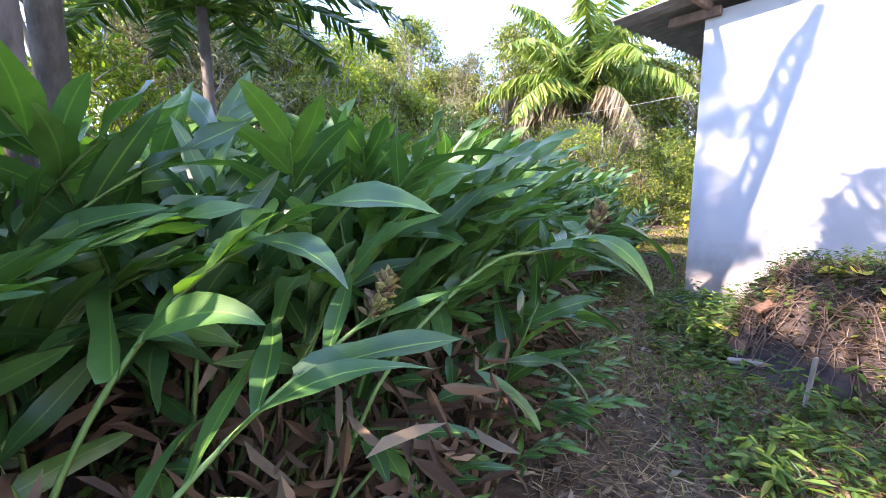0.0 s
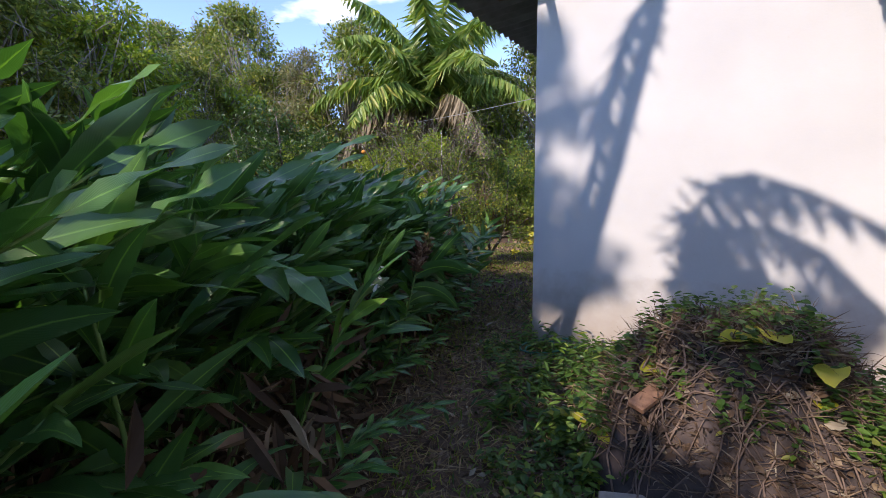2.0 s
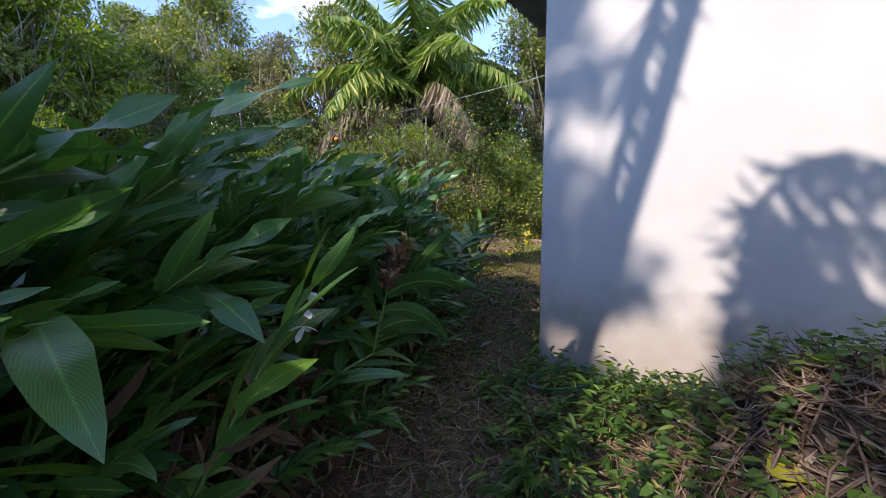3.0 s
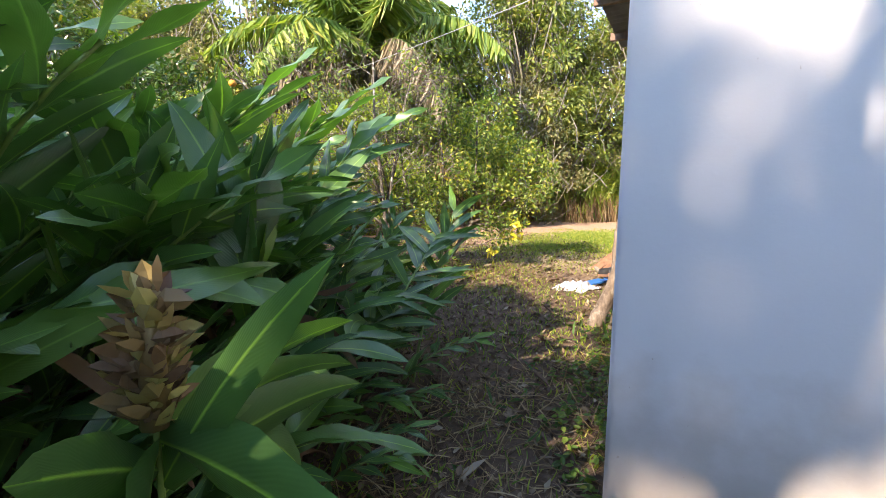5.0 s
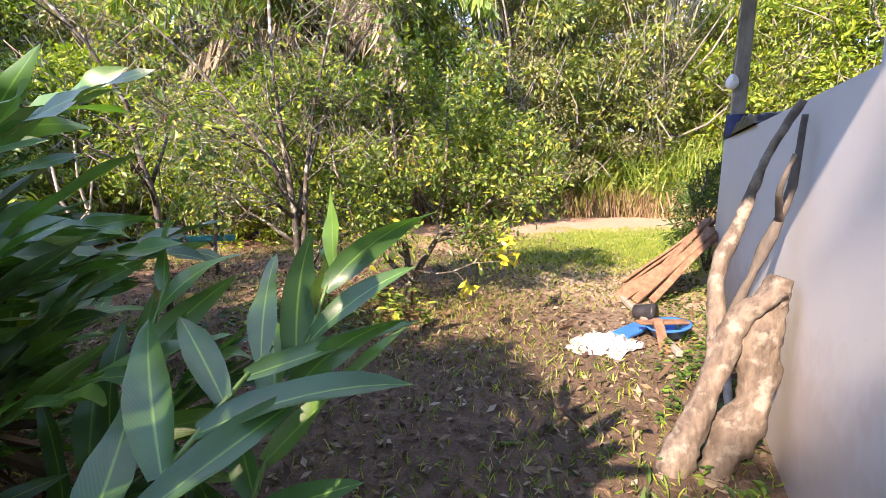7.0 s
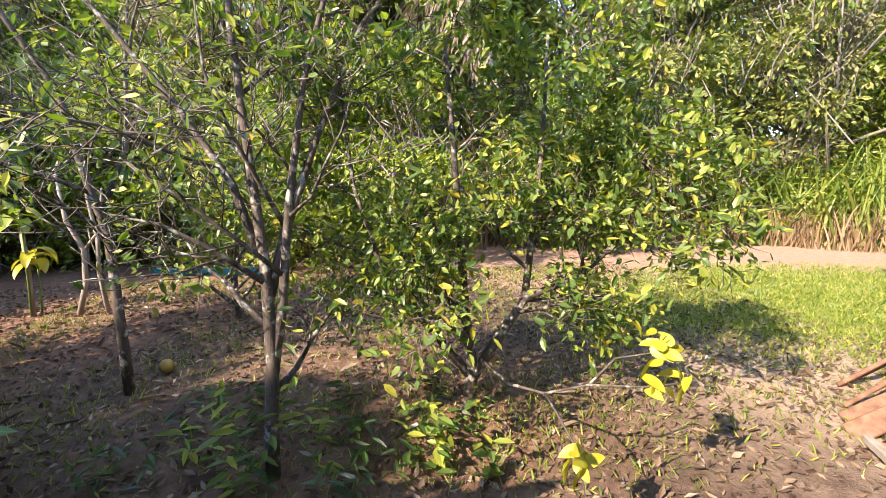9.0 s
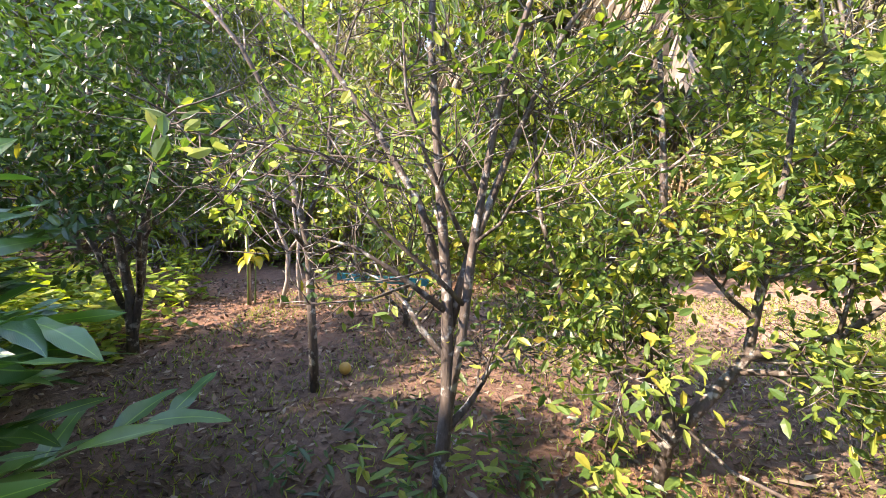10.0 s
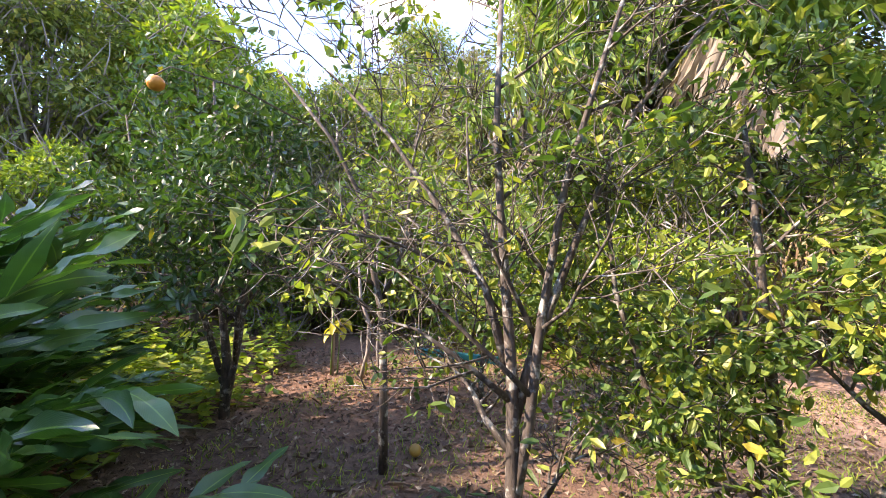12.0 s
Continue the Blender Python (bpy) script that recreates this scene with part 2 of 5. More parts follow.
gp.inputs[1].default_value = 0.85
soil = blend(n, l, gp.outputs[0], soil, green)
l.new(soil, b.inputs["Base Color"])
bump(n, l, b, f3, 0.7, 0.03)
M_SOIL = m
M_SPOIL = plain_material("dark_heap", (0.022, 0.017, 0.018), (0.085, 0.062, 0.055), 9, 0.85, 0.8)
M_CLOTH = plain_material("white_cloth", (0.38, 0.38, 0.41), (0.48, 0.48, 0.51), 6, 0.9)
M_BLUE = plain_material("blue_plastic", (0.02, 0.13, 0.42), (0.03, 0.19, 0.55), 5, 0.4, 0.05)
M_BLACK = plain_material("black_plastic", (0.015, 0.015, 0.017), (0.04, 0.04, 0.045), 6, 0.45, 0.1)
M_TEAL = plain_material("teal_paint", (0.01, 0.16, 0.17), (0.02, 0.26, 0.26), 9, 0.5, 0.2)
M_HOSE = plain_material("green_hose", (0.02, 0.12, 0.08), (0.03, 0.18, 0.12), 9, 0.4, 0.1)
M_PETAL = leaf_material("white_petal", [(0.0, (0.72, 0.72, 0.70)), (1.0, (0.82, 0.82, 0.80))], 0.5, 0.35, glow=(1, 1, 1))
M_BRACT = leaf_material("spent_bract", [(0.0, (0.10, 0.055, 0.035)), (0.5, (0.25, 0.17, 0.07)), (1.0, (0.42, 0.40, 0.12))], 0.6, 0.2, glow=(1, 1, 0.8))
M_HUSK = leaf_material("red_brown_husk", [(0.0, (0.06, 0.028, 0.018)), (0.6, (0.20, 0.10, 0.055)), (1.0, (0.40, 0.26, 0.17))], 0.7, 0.2, glow=(1, 0.9, 0.8))
M_LAMP = plain_material("white_bulb", (0.75, 0.75, 0.74), (0.8, 0.8, 0.8), 5, 0.3, 0.0)
M_WIRE = plain_material("grey_wire", (0.25, 0.25, 0.25), (0.4, 0.4, 0.4), 5, 0.5, 0.0)
M_FRUIT = plain_material("yellow_fruit", (0.30, 0.17, 0.03), (0.42, 0.26, 0.05), 9, 0.5, 0.2)

# ---- builders ----


def mesh_of(name, verts, faces, mat, uv=None, smooth=False):
    me = bpy.data.meshes.new(name)
    me.from_pydata(verts if isinstance(verts, list) else verts.tolist(), [], faces if isinstance(faces, list) else faces.tolist())
    for mt in (mat if isinstance(mat, (list, tuple)) else (mat,)):
        me.materials.append(mt)
    if uv is not None:
        layer = me.uv_layers.new(name="UVMap")
        idx = np.empty(len(me.loops), dtype=np.int32)
        me.loops.foreach_get("vertex_index", idx)
        layer.data.foreach_set("uv", np.asarray(uv, dtype=np.float32)[idx].ravel())
    if smooth:
        me.polygons.foreach_set("use_smooth", [True] * len(me.polygons))
    me.update()
    return me


def scatter(name, template, rots, places, mat, uv=None, smooth=False):
    """One mesh of many copies of a small template; rots (m,3,3) hold the scale too."""
    v, f = template
    v = np.asarray(v, float)
    rots, places = np.asarray(rots, float), np.asarray(places, float)
    k = len(places)
    allv = (np.einsum('mij,nj->mni', rots, v) + places[:, None, :]).reshape(-1, 3)
    fs = []
    offs = np.arange(k) * len(v)
    for width in (3, 4):
        sel = [q for q in f if len(q) == width]
        if sel:
            arr = (np.asarray(sel)[None] + offs[:, None, None]).reshape(-1, width)
            fs.extend(arr.tolist())
    alluv = None if uv is None else np.tile(np.asarray(uv), (k, 1))
    return mesh_of(name, allv.tolist(), fs, mat, alluv, smooth)


def frames_from(dirs, ups):
    """Rotation matrices whose x is the given direction and whose z is near ups."""
    x = dirs / (np.linalg.norm(dirs, axis=1, keepdims=True) + 1e-9)
    y = np.cross(ups, x)
    y /= np.linalg.norm(y, axis=1, keepdims=True) + 1e-9
    z = np.cross(x, y)
    return np.stack([x, y, z], axis=2)


def leaf_template(width=0.36, fold=0.10, curl=0.10):
    """A leaf one long, along x, folded along its rib."""
    v = [(0, 0, 0), (0.3, width * 0.48, 0), (0.3, 0, -fold), (0.3, -width * 0.48, 0), (0.68, width * 0.40, -curl * 0.5), (0.68, 0, -fold - curl * 0.5), (0.68, -width * 0.40, -curl * 0.5), (1, 0, -curl - fold * 0.5)]
    f = [(0, 2, 1), (0, 3, 2), (1, 2, 5, 4), (2, 3, 6, 5), (4, 5, 7), (5, 6, 7)]
    return v, f


SIMPLE_LEAF = ([(0, 0, 0), (0.45, 0.22, 0.03), (1, 0, -0.06), (0.45, -0.22, 0.03)], [(0, 1, 2, 3)])
LEAF = leaf_template(0.48, 0.09, 0.12)
BROAD_LEAF = leaf_template(0.55, 0.08, 0.14)


def tube_arrays(points, radii, sides=7, cap=True):
    pts = [Vector(p) for p in points]
    verts, faces = [], []
    side = None
    for i, p in enumerate(pts):
        t = (pts[min(i + 1, len(pts) - 1)] - pts[max(i - 1, 0)]).normalized()
        if side is None:
            side = t.orthogonal().normalized()
        side = (side - t * side.dot(t)).normalized()
        other = t.cross(side)
        for s in range(sides):
            a = 2 * math.pi * s / sides
            verts.append(tuple(p + (side * math.cos(a) + other * math.sin(a)) * radii[i]))
    for i in range(len(pts) - 1):
        for s in range(sides):
            s2 = (s + 1) % sides
            faces.append((i * sides + s, i * sides + s2, (i + 1) * sides + s2, (i + 1) * sides + s))
    if cap:
        faces.append(tuple(range(sides))[::-1])
        faces.append(tuple((len(pts) - 1) * sides + s for s in range(sides)))
    return verts, faces


def tubes(name, lines, mat, sides=7):
    """One mesh of many tapering tubes: lines of (points, radii)."""
    verts, faces = [], []
    for points, radii in lines:
        v, f = tube_arrays(points, radii, sides if radii[0] > 0.012 else 4)
        faces.extend(tuple(i + len(verts) for i in q) for q in f)
        verts.extend(v)
    return mesh_of(name, verts, faces, mat, smooth=True)


def box_arrays(x0, x1, y0, y1, z0, z1):
    v = [(x0, y0, z0), (x1, y0, z0), (x1, y1, z0), (x0, y1, z0), (x0, y0, z1), (x1, y0, z1), (x1, y1, z1), (x0, y1, z1)]
    f = [(3, 2, 1, 0), (4, 5, 6, 7), (0, 1, 5, 4), (1, 2, 6, 5), (2, 3, 7, 6), (3, 0, 4, 7)]
    return v, f


def soft_box(name, size, mat, bevel=0.006, warp=0.0):
    """A board or block about its middle, edges rounded, faces a little uneven."""
    bm = bmesh.new()
    bmesh.ops.create_cube(bm, size=1)
    bmesh.ops.scale(bm, vec=size, verts=bm.verts)
    if warp:
        longest = max(range(3), key=lambda i: size[i])
        edges = [e for e in bm.edges if abs((e.verts[0].co - e.verts[1].co)[longest]) > 0.5 * size[longest]]
        bmesh.ops.subdivide_edges(bm, edges=edges, cuts=6, use_grid_fill=True)
        for v in bm.verts:
            v.co += Vector((noise.noise(v.co * 5), noise.noise(v.co * 5 + Vector((9, 0, 0))), noise.noise(v.co * 5 + Vector((0, 9, 0))))) * warp
    bmesh.ops.bevel(bm, geom=[e for e in bm.edges if e.is_manifold and e.calc_face_angle(0) > 0.7], offset=bevel, segments=1, affect='EDGES')
    me = bpy.data.meshes.new(name)
    bm.to_mesh(me)
    bm.free()
    me.materials.append(mat)
    return me


def part(name, mesh, parent, label="", m=None):
    ob = new(name, mesh)
    ob.parent = parent
    if m is not None:
        ob.matrix_basis = m
    return tagged(ob, label)


def thing(name, label, category, m=None, group="", kind="", mesh=None):
    ob = new(name, mesh)
    if m is not None:
        ob.matrix_basis = m
    return tagged(ob, label, category, group, kind)


def smoothstep(a, b, x):
    t = min(1.0, max(0.0, (x - a) / (b - a)))
    return t * t * (3 - 2 * t)


def ground_z(x, y):
    """Height of the ground: nearly level, rising into the wooded slope."""
    r = math.hypot(x - 2.0, y - 4.0)
    hill = 4.5 * smoothstep(15, 45, r)
    lump = 0.035 * noise.noise(Vector((x * 0.9, y * 0.9, 0))) + 0.018 * noise.noise(Vector((x * 3.1, y * 3.1, 4)))
    return hill + lump - 0.01


# ---- ground ----
xs = np.concatenate([[-600, -250, -120, -70, -45, -32, -24, -18, -14, -11], np.arange(-9, 15.01, 0.16), [16, 18, 21, 25, 32, 45, 70, 120, 250, 600]])
ys = np.concatenate([[-600, -250, -120, -70, -45, -32, -24, -18, -14, -10, -7, -5], np.arange(-3, 17.01, 0.16), [18, 20, 23, 27, 34, 47, 72, 120, 250, 600]])
gv = [(float(x), float(y), ground_z(float(x), float(y))) for y in ys for x in xs]
nx = len(xs)
gf = [(j * nx + i, j * nx + i + 1, (j + 1) * nx + i + 1, (j + 1) * nx + i) for j in range(len(ys) - 1) for i in range(nx - 1)]
tagged(new("ground", mesh_of("ground", gv, gf, M_SOIL, smooth=True)), "brown soil with leaf litter and patches of grass", "ground", kind="structure")

# ---- house ----
HOUSE = Matrix.Translation((2.93, 5.24, 0)) @ Matrix.Rotation(math.atan2(-0.778, 0.628), 4, 'Z')   # x along the front wall, y along the side wall


def wall(name, x0, x1, y0, y1, z0, z1, label, rounded=True):
    bm = bmesh.new()
    v, f = box_arrays(x0, x1, y0, y1, z0, z1)
    bv = [bm.verts.new(q) for q in v]
    for q in f:
        bm.faces.new([bv[i] for i in q])
    if rounded:
        bmesh.ops.bevel(bm, geom=[e for e in bm.edges if abs(e.verts[0].co.z - e.verts[1].co.z) > 0.2], offset=0.012, segments=2, affect='EDGES')
    me = bpy.data.meshes.new(name)
    bm.to_mesh(me)
    bm.free()
    me.materials.append(M_WALL)
    ob = new(name, me)
    ob.matrix_basis = HOUSE
    return tagged(ob, label, "wall", kind="structure")


wall("wall_front", 0, 2.47, 0, 0.15, -0.1, 3.22, "white painted masonry wall, stained brown at the foot")
wall("wall_side", 0.0, 0.15, 0.15, 2.2, -0.1, 3.22, "white painted side wall with damp stains low down", False)
wall("wall_porch", 0.0, 0.15, 2.2, 5.65, -0.1, 1.48, "half-height white porch wall", False)
wall("wall_wing", 2.472, 2.62, -3.2, 0.15, -0.1, 3.22, "white painted wall of the side wing")
wall("wall_wing_front", 2.622, 6.0, -3.2, -3.05, -0.1, 3.22, "white painted end wall of the wing")
wall("wall_back", 0.152, 5.84, 2.05, 2.2, -0.1, 3.22, "white painted wall behind the porch")
wall("wall_far", 5.85, 6.0, -3.048, 5.65, -0.1, 3.22, "white painted outer wall")
v, f = box_arrays(0.15, 5.85, 2.2, 6.2, -0.1, 0.06)
ob = tagged(new("floor", mesh_of("floor", v, f, plain_material("porch_concrete", (0.25, 0.24, 0.22), (0.36, 0.34, 0.31), 4, 0.85))), "grey concrete porch floor", "floor", kind="structure")
ob.matrix_basis = HOUSE


def corrugated(name, x0, x1a, x1b, y0, y1, z, slope, pitch=0.146, depth=0.04, thick=0.007):
    """A corrugated sheet whose waves run along x; its low edge goes from x1a to x1b."""
    ny = int((y1 - y0) / pitch * 8)
    verts, faces = [], []
    for layer in (0, 1):
        for j in range(ny + 1):
            y = y0 + (y1 - y0) * j / ny
            wv = depth / 2 * math.sin(2 * math.pi * (y - y0) / pitch)
            xl = x1a + (x1b - x1a) * j / ny
            for x in (xl, (xl + x0) / 2, x0):
                verts.append((x, y, z + slope * x + wv + layer * thick))
    k = 3
    n1 = (ny + 1) * k
    for layer in (0, 1):
        for j in range(ny):
            for i in range(k - 1):
                q = (j * k + i, j * k + i + 1, (j + 1) * k + i + 1, (j + 1) * k + i)
                q = tuple(s + layer * n1 for s in q)
                faces.append(q if layer else q[::-1])
    for j in range(ny):
        for i in (0, k - 1):
            faces.append((j * k + i, (j + 1) * k + i, (j + 1) * k + i + n1, j * k + i + n1))
    for j in (0, ny):
        for i in range(k - 1):
            faces.append((j * k + i, j * k + i + 1, j * k + i + 1 + n1, j * k + i + n1))
    return mesh_of(name, verts, faces, M_ROOF, smooth=True)


roof = tagged(new("roof"), "grey corrugated fibre-cement roof on brown timbers", "roof", kind="structure")
roof.matrix_basis = HOUSE
part("sheet", corrugated("sheet", 6.3, -0.90, -0.78, -0.42, 6.45, 3.33, 0.06), roof)
part("wing_sheet", corrugated("wing_sheet", 6.3, 2.0, 2.0, -3.6, -0.425, 3.33, 0.06), roof)
for y in (0.0, 2.1, 4.2, 5.6):
    part("rafter", soft_box("rafter", (0.95 if y else 0.55, 0.06, 0.10), M_BEAM, 0.005), roof, m=pose(-0.36 if y else -0.10, y + (-0.03 if y == 0 else 0), 3.20))
part("purlin", soft_box("purlin", (0.06, 7.4, 0.08), M_BEAM, 0.005, 0.004), roof, m=pose(0.06, 2.9, 3.262))

post = thing("porch_post", "grey weathered timber post of the porch", "post", HOUSE @ pose(0.075, 5.58, 1.48))
part("shaft", soft_box("shaft", (0.11, 0.11, 1.78), M_GREY_WOOD, 0.008, 0.004), post, m=pose(0, 0, 0.89))
lamp = thing("light_bulb", "white light bulb hanging on a grey wire", "bulb", HOUSE @ pose(-0.0, 5.5, 1.98))
bm = bmesh.new()
bmesh.ops.create_uvsphere(bm, u_segments=14, v_segments=10, radius=0.055)
for vv in bm.verts:
    if vv.co.z > 0:
        vv.co.z *= 1.5
        vv.co.x *= 1 - 4 * max(0, vv.co.z - 0.03)
        vv.co.y *= 1 - 4 * max(0, vv.co.z - 0.03)
me = bpy.data.meshes.new("glass")
bm.to_mesh(me)
bm.free()
me.materials.append(M_LAMP)
part("glass", me, lamp)
part("cord", tubes("cord", [([(0, 0, 0.07), (0.01, 0.01, 0.6), (0, 0.02, 1.2)], [0.006] * 3)], M_WIRE), lamp)

# ---- plants: builders ----


def sprout(rnd, points, radius, level, count, length, rise, lines, twigs):
    """A tapering limb along points, with side limbs down to fine twigs. Fine twigs are gathered for their leaves."""
    k = len(points)
    lines.append((points, [radius * (1 - 0.75 * i / (k - 1)) for i in range(k)]))
    if level == 0:
        twigs.append(points)
        return
    for i in range(count):
        f = 0.25 + 0.75 * (i + rnd.random()) / count
        at = f * (k - 1)
        j = min(int(at), k - 2)
        a, c = Vector(points[j]), Vector(points[j + 1])
        p = a.lerp(c, at - j)
        along = (c - a).normalized()
        side = Vector((rnd.gauss(0, 1), rnd.gauss(0, 1), rnd.gauss(0, 0.6)))
        side = (side - along * side.dot(along)).normalized()
        way = (along * 0.55 + side * 0.95 + Vector((0, 0, rise))).normalized()
        size = length * (1.15 - 0.6 * f) * rnd.uniform(0.7, 1.2)
        pts = [tuple(p)]
        q = p.copy()
        for s in range(4):
            q = q + way * size / 4
            way = (way + Vector((rnd.gauss(0, 0.16), rnd.gauss(0, 0.16), rnd.gauss(0.03, 0.13)))).normalized()
            pts.append(tuple(q))
        sprout(rnd, pts, max(0.003, radius * (1 - 0.75 * f) * 0.62), level - 1, max(2, count - 1), length * 0.58, rise * 0.8, lines, twigs)


def leaves_on(twigs, per, size, template, mat, name="crown", spread=0.04, up=0.4, seed=1, keep=1.0):
    """Leaves along twigs, set round them and turned to the light."""
    g = np.random.default_rng(seed)
    places, dirs = [], []
    for pts in twigs:
        if g.random() > keep:
            continue
        a = np.array(pts)
        for _ in range(per):
            f = g.uniform(0.1, 1.0) * (len(a) - 1)
            j = min(int(f), len(a) - 2)
            p = a[j] + (a[j + 1] - a[j]) * (f - j)
            t = a[j + 1] - a[j]
            t = t / (np.linalg.norm(t) + 1e-9)
            places.append(p + g.normal(size=3) * spread)
            dirs.append(t * 0.6 + g.normal(size=3) * 0.7 + np.array([0, 0, -0.12]))
    places, dirs = np.array(places), np.array(dirs)
    ups = g.normal(size=dirs.shape) * 0.55 + np.array([0, 0, up + 0.4])
    rots = frames_from(dirs, ups) * (size * g.uniform(0.6, 1.25, size=len(dirs)))[:, None, None]
    return scatter(name, template, rots, places, mat, smooth=False)


def bent(base, way, length, steps, rnd, wobble=0.12, lift=0.0):
    pts, p, w = [tuple(base)], Vector(base), Vector(way).normalized()
    for _ in range(steps):
        p = p + w * length / steps
        w = (w + Vector((rnd.gauss(0, wobble), rnd.gauss(0, wobble), rnd.gauss(lift, wobble * 0.5)))).normalized()
        pts.append(tuple(p))
    return pts


# ---- white ginger ----
SEG = 8
TIPS = {}


def ginger_leaf(name, length, width, base, way, side, droop, twist, mat, ripple=0.0, rnd=random):
    """A long pointed leaf, folded a little along its rib, bending under its weight."""
    p, w = Vector(base), Vector(way).normalized()
    s = Vector(side).normalized()
    verts, uvs, faces = [], [], []
    phase = rnd.random() * 6
    sway = rnd.gauss(0, 0.25)
    fold = rnd.uniform(0.08, 0.55)
    for i in range(SEG + 1):
        f = i / SEG
        half = width / 2 * (math.sin(math.pi * min(1, f * 0.93 + 0.07) ** 0.8) ** 0.75 if f < 1 else 0.0)
        s = (s - w * s.dot(w)).normalized()
        up = w.cross(s).normalized()
        if up.z < 0:
            up = -up
        turn = Matrix.Rotation(twist * f, 3, w)
        ss, uu = turn @ s, turn @ up
        wave = ripple * half * math.sin(phase + 9 * f)
        verts += [tuple(p + ss * half + uu * (half * fold + wave)), tuple(p), tuple(p - ss * half + uu * (half * fold - wave))]
        uvs += [(f, 1.0), (f, 0.0), (f, -1.0)]
        p = p + w * length / SEG
        w = (w + Vector((0, 0, -droop / SEG)) + s * (sway / SEG)).normalized()
    for i in range(SEG):
        a = i * 3
        faces += [(a, a + 1, a + 4, a + 3), (a + 1, a + 2, a + 5, a + 4)]
    return mesh_of(name, verts, faces, mat, uvs, smooth=True)


def ginger_plant(seed, height, lean, arch, leaves, size, mass=False, dead=0.2):
    """A leafy cane rooted at the origin, leaning along +x. Returns the Empty with stem and leaf parts."""
    rnd = random.Random(seed)
    root = thing("ginger_plant", "tall white ginger plant with long glossy green leaves", "plant", group="white ginger thicket")
    pts, radii, tang = [], [], []
    p, ang = Vector((0, 0, -0.03)), lean * 0.35
    steps = 12
    for i in range(steps + 1):
        f = i / steps
        pts.append(tuple(p))
        radii.append(0.011 * (1 - 0.6 * f))
        ang = lean * (0.35 + 0.65 * f) + arch * f * f
        t = Vector((math.sin(ang), 0.05 * math.sin(3 * f + seed), math.cos(ang))).normalized()
        tang.append(t)
        p = p + t * height / steps
    TIPS[root.name] = Vector(pts[-1])
    part("stem", tubes("stem", [(pts, radii)], M_GINGER_STEM, 6), root)
    mat = M_GINGER
    for i in range(leaves):
        f = 0.28 + 0.72 * (i + 0.5) / leaves
        at = f * steps
        j = min(int(at), steps - 1)
        base = Vector(pts[j]).lerp(Vector(pts[j + 1]), at - j)
        t = tang[j]
        flat = t.cross(Vector((0, 0, 1))) if abs(t.z) < 0.9 else Vector((0, 1, 0))
        flat = (flat.normalized() + Vector((rnd.gauss(0, 0.35), rnd.gauss(0, 0.2), rnd.gauss(0, 0.3)))).normalized()
        sgn = 1 if i % 2 else -1
        open_ = rnd.uniform(0.6, 1.2) * (1.0 - 0.55 * f)
        way = t * math.cos(open_) + flat * sgn * math.sin(open_)
        side = t.cross(flat).cross(way)
        gone = i < leaves * dead and rnd.random() < 0.85
        length = size * rnd.uniform(0.8, 1.2) * (1.0 - 0.25 * abs(f - 0.6))
        me = ginger_leaf("leaf", length, size * rnd.uniform(0.15, 0.23) * (0.45 if gone else 1), base, way, side, rnd.choice([0.05, 0.15, 0.3, 0.5, 0.9]) + (1.6 if gone else 0), rnd.gauss(0, 1.0), M_WITHERED if gone else mat, rnd.uniform(0.1, 0.6) + (0.5 if gone else 0), rnd)
        part("leaf", me, root, "withered brown leaf" if gone else "")
    return root


def joined(roots_and_poses, name, mats):
    """One mesh out of many plants' parts (for the far, uncountable stand)."""
    verts, faces, uvs, idx = [], [], [], []
    cache = {}
    n0 = 0
    for root, m in roots_and_poses:
        for ob in root.children:
            me = ob.data
            if me.name not in cache:
                co = np.empty(len(me.vertices) * 3)
                me.vertices.foreach_get("co", co)
                uv = np.zeros((len(me.vertices), 2))
                if me.uv_layers:
                    loop = np.empty(len(me.loops), dtype=np.int32)
                    me.loops.foreach_get("vertex_index", loop)
                    u2 = np.empty(len(me.loops) * 2)
                    me.uv_layers[0].data.foreach_get("uv", u2)
                    uv[loop] = u2.reshape(-1, 2)
                cache[me.name] = (co.reshape(-1, 3), [tuple(q.vertices) for q in me.polygons], uv, mats.index(me.materials[0]))
            co, fs, uv, mi = cache[me.name]
            mm = np.array(m)
            verts.append(co @ mm[:3, :3].T + mm[:3, 3])
            faces.extend(tuple(i + n0 for i in q) for q in fs)
            idx.extend([mi] * len(fs))
            uvs.append(uv)
            n0 += len(co)
    me = mesh_of(name, np.concatenate(verts), faces, mats, np.concatenate(uvs), smooth=True)
    me.polygons.foreach_set("material_index", idx)
    for i, mt in enumerate(mats):
        if mt is M_GINGER:
            me.materials[i] = M_GINGER_MASS
    return me


# edge of the thicket along the footpath (y, x), and the middle of the footpath
EDGE = [(-2.5, -1.5), (0.0, -0.62), (1.0, -0.1), (1.85, 0.34), (3.4, 0.95), (4.5, 1.33), (5.5, 1.95), (6.6, 2.55), (7.3, 2.55), (8.2, 2.0), (9.2, 1.0), (9.9, -0.2)]
WAY = [(-0.45, 0.15), (-0.35, 0.6), (0.0, 0.0), (0.26, 0.31), (0.48, 0.73), (0.72, 1.12), (0.9, 1.53), (1.05, 1.93), (1.36, 2.85), (1.69, 3.84), (1.97, 4.25), (2.2, 4.64), (2.43, 5.09), (2.72, 5.53), (3.17, 6.3), (3.61, 7.0), (3.66, 7.34), (3.6, 7.6), (3.46, 7.6)]


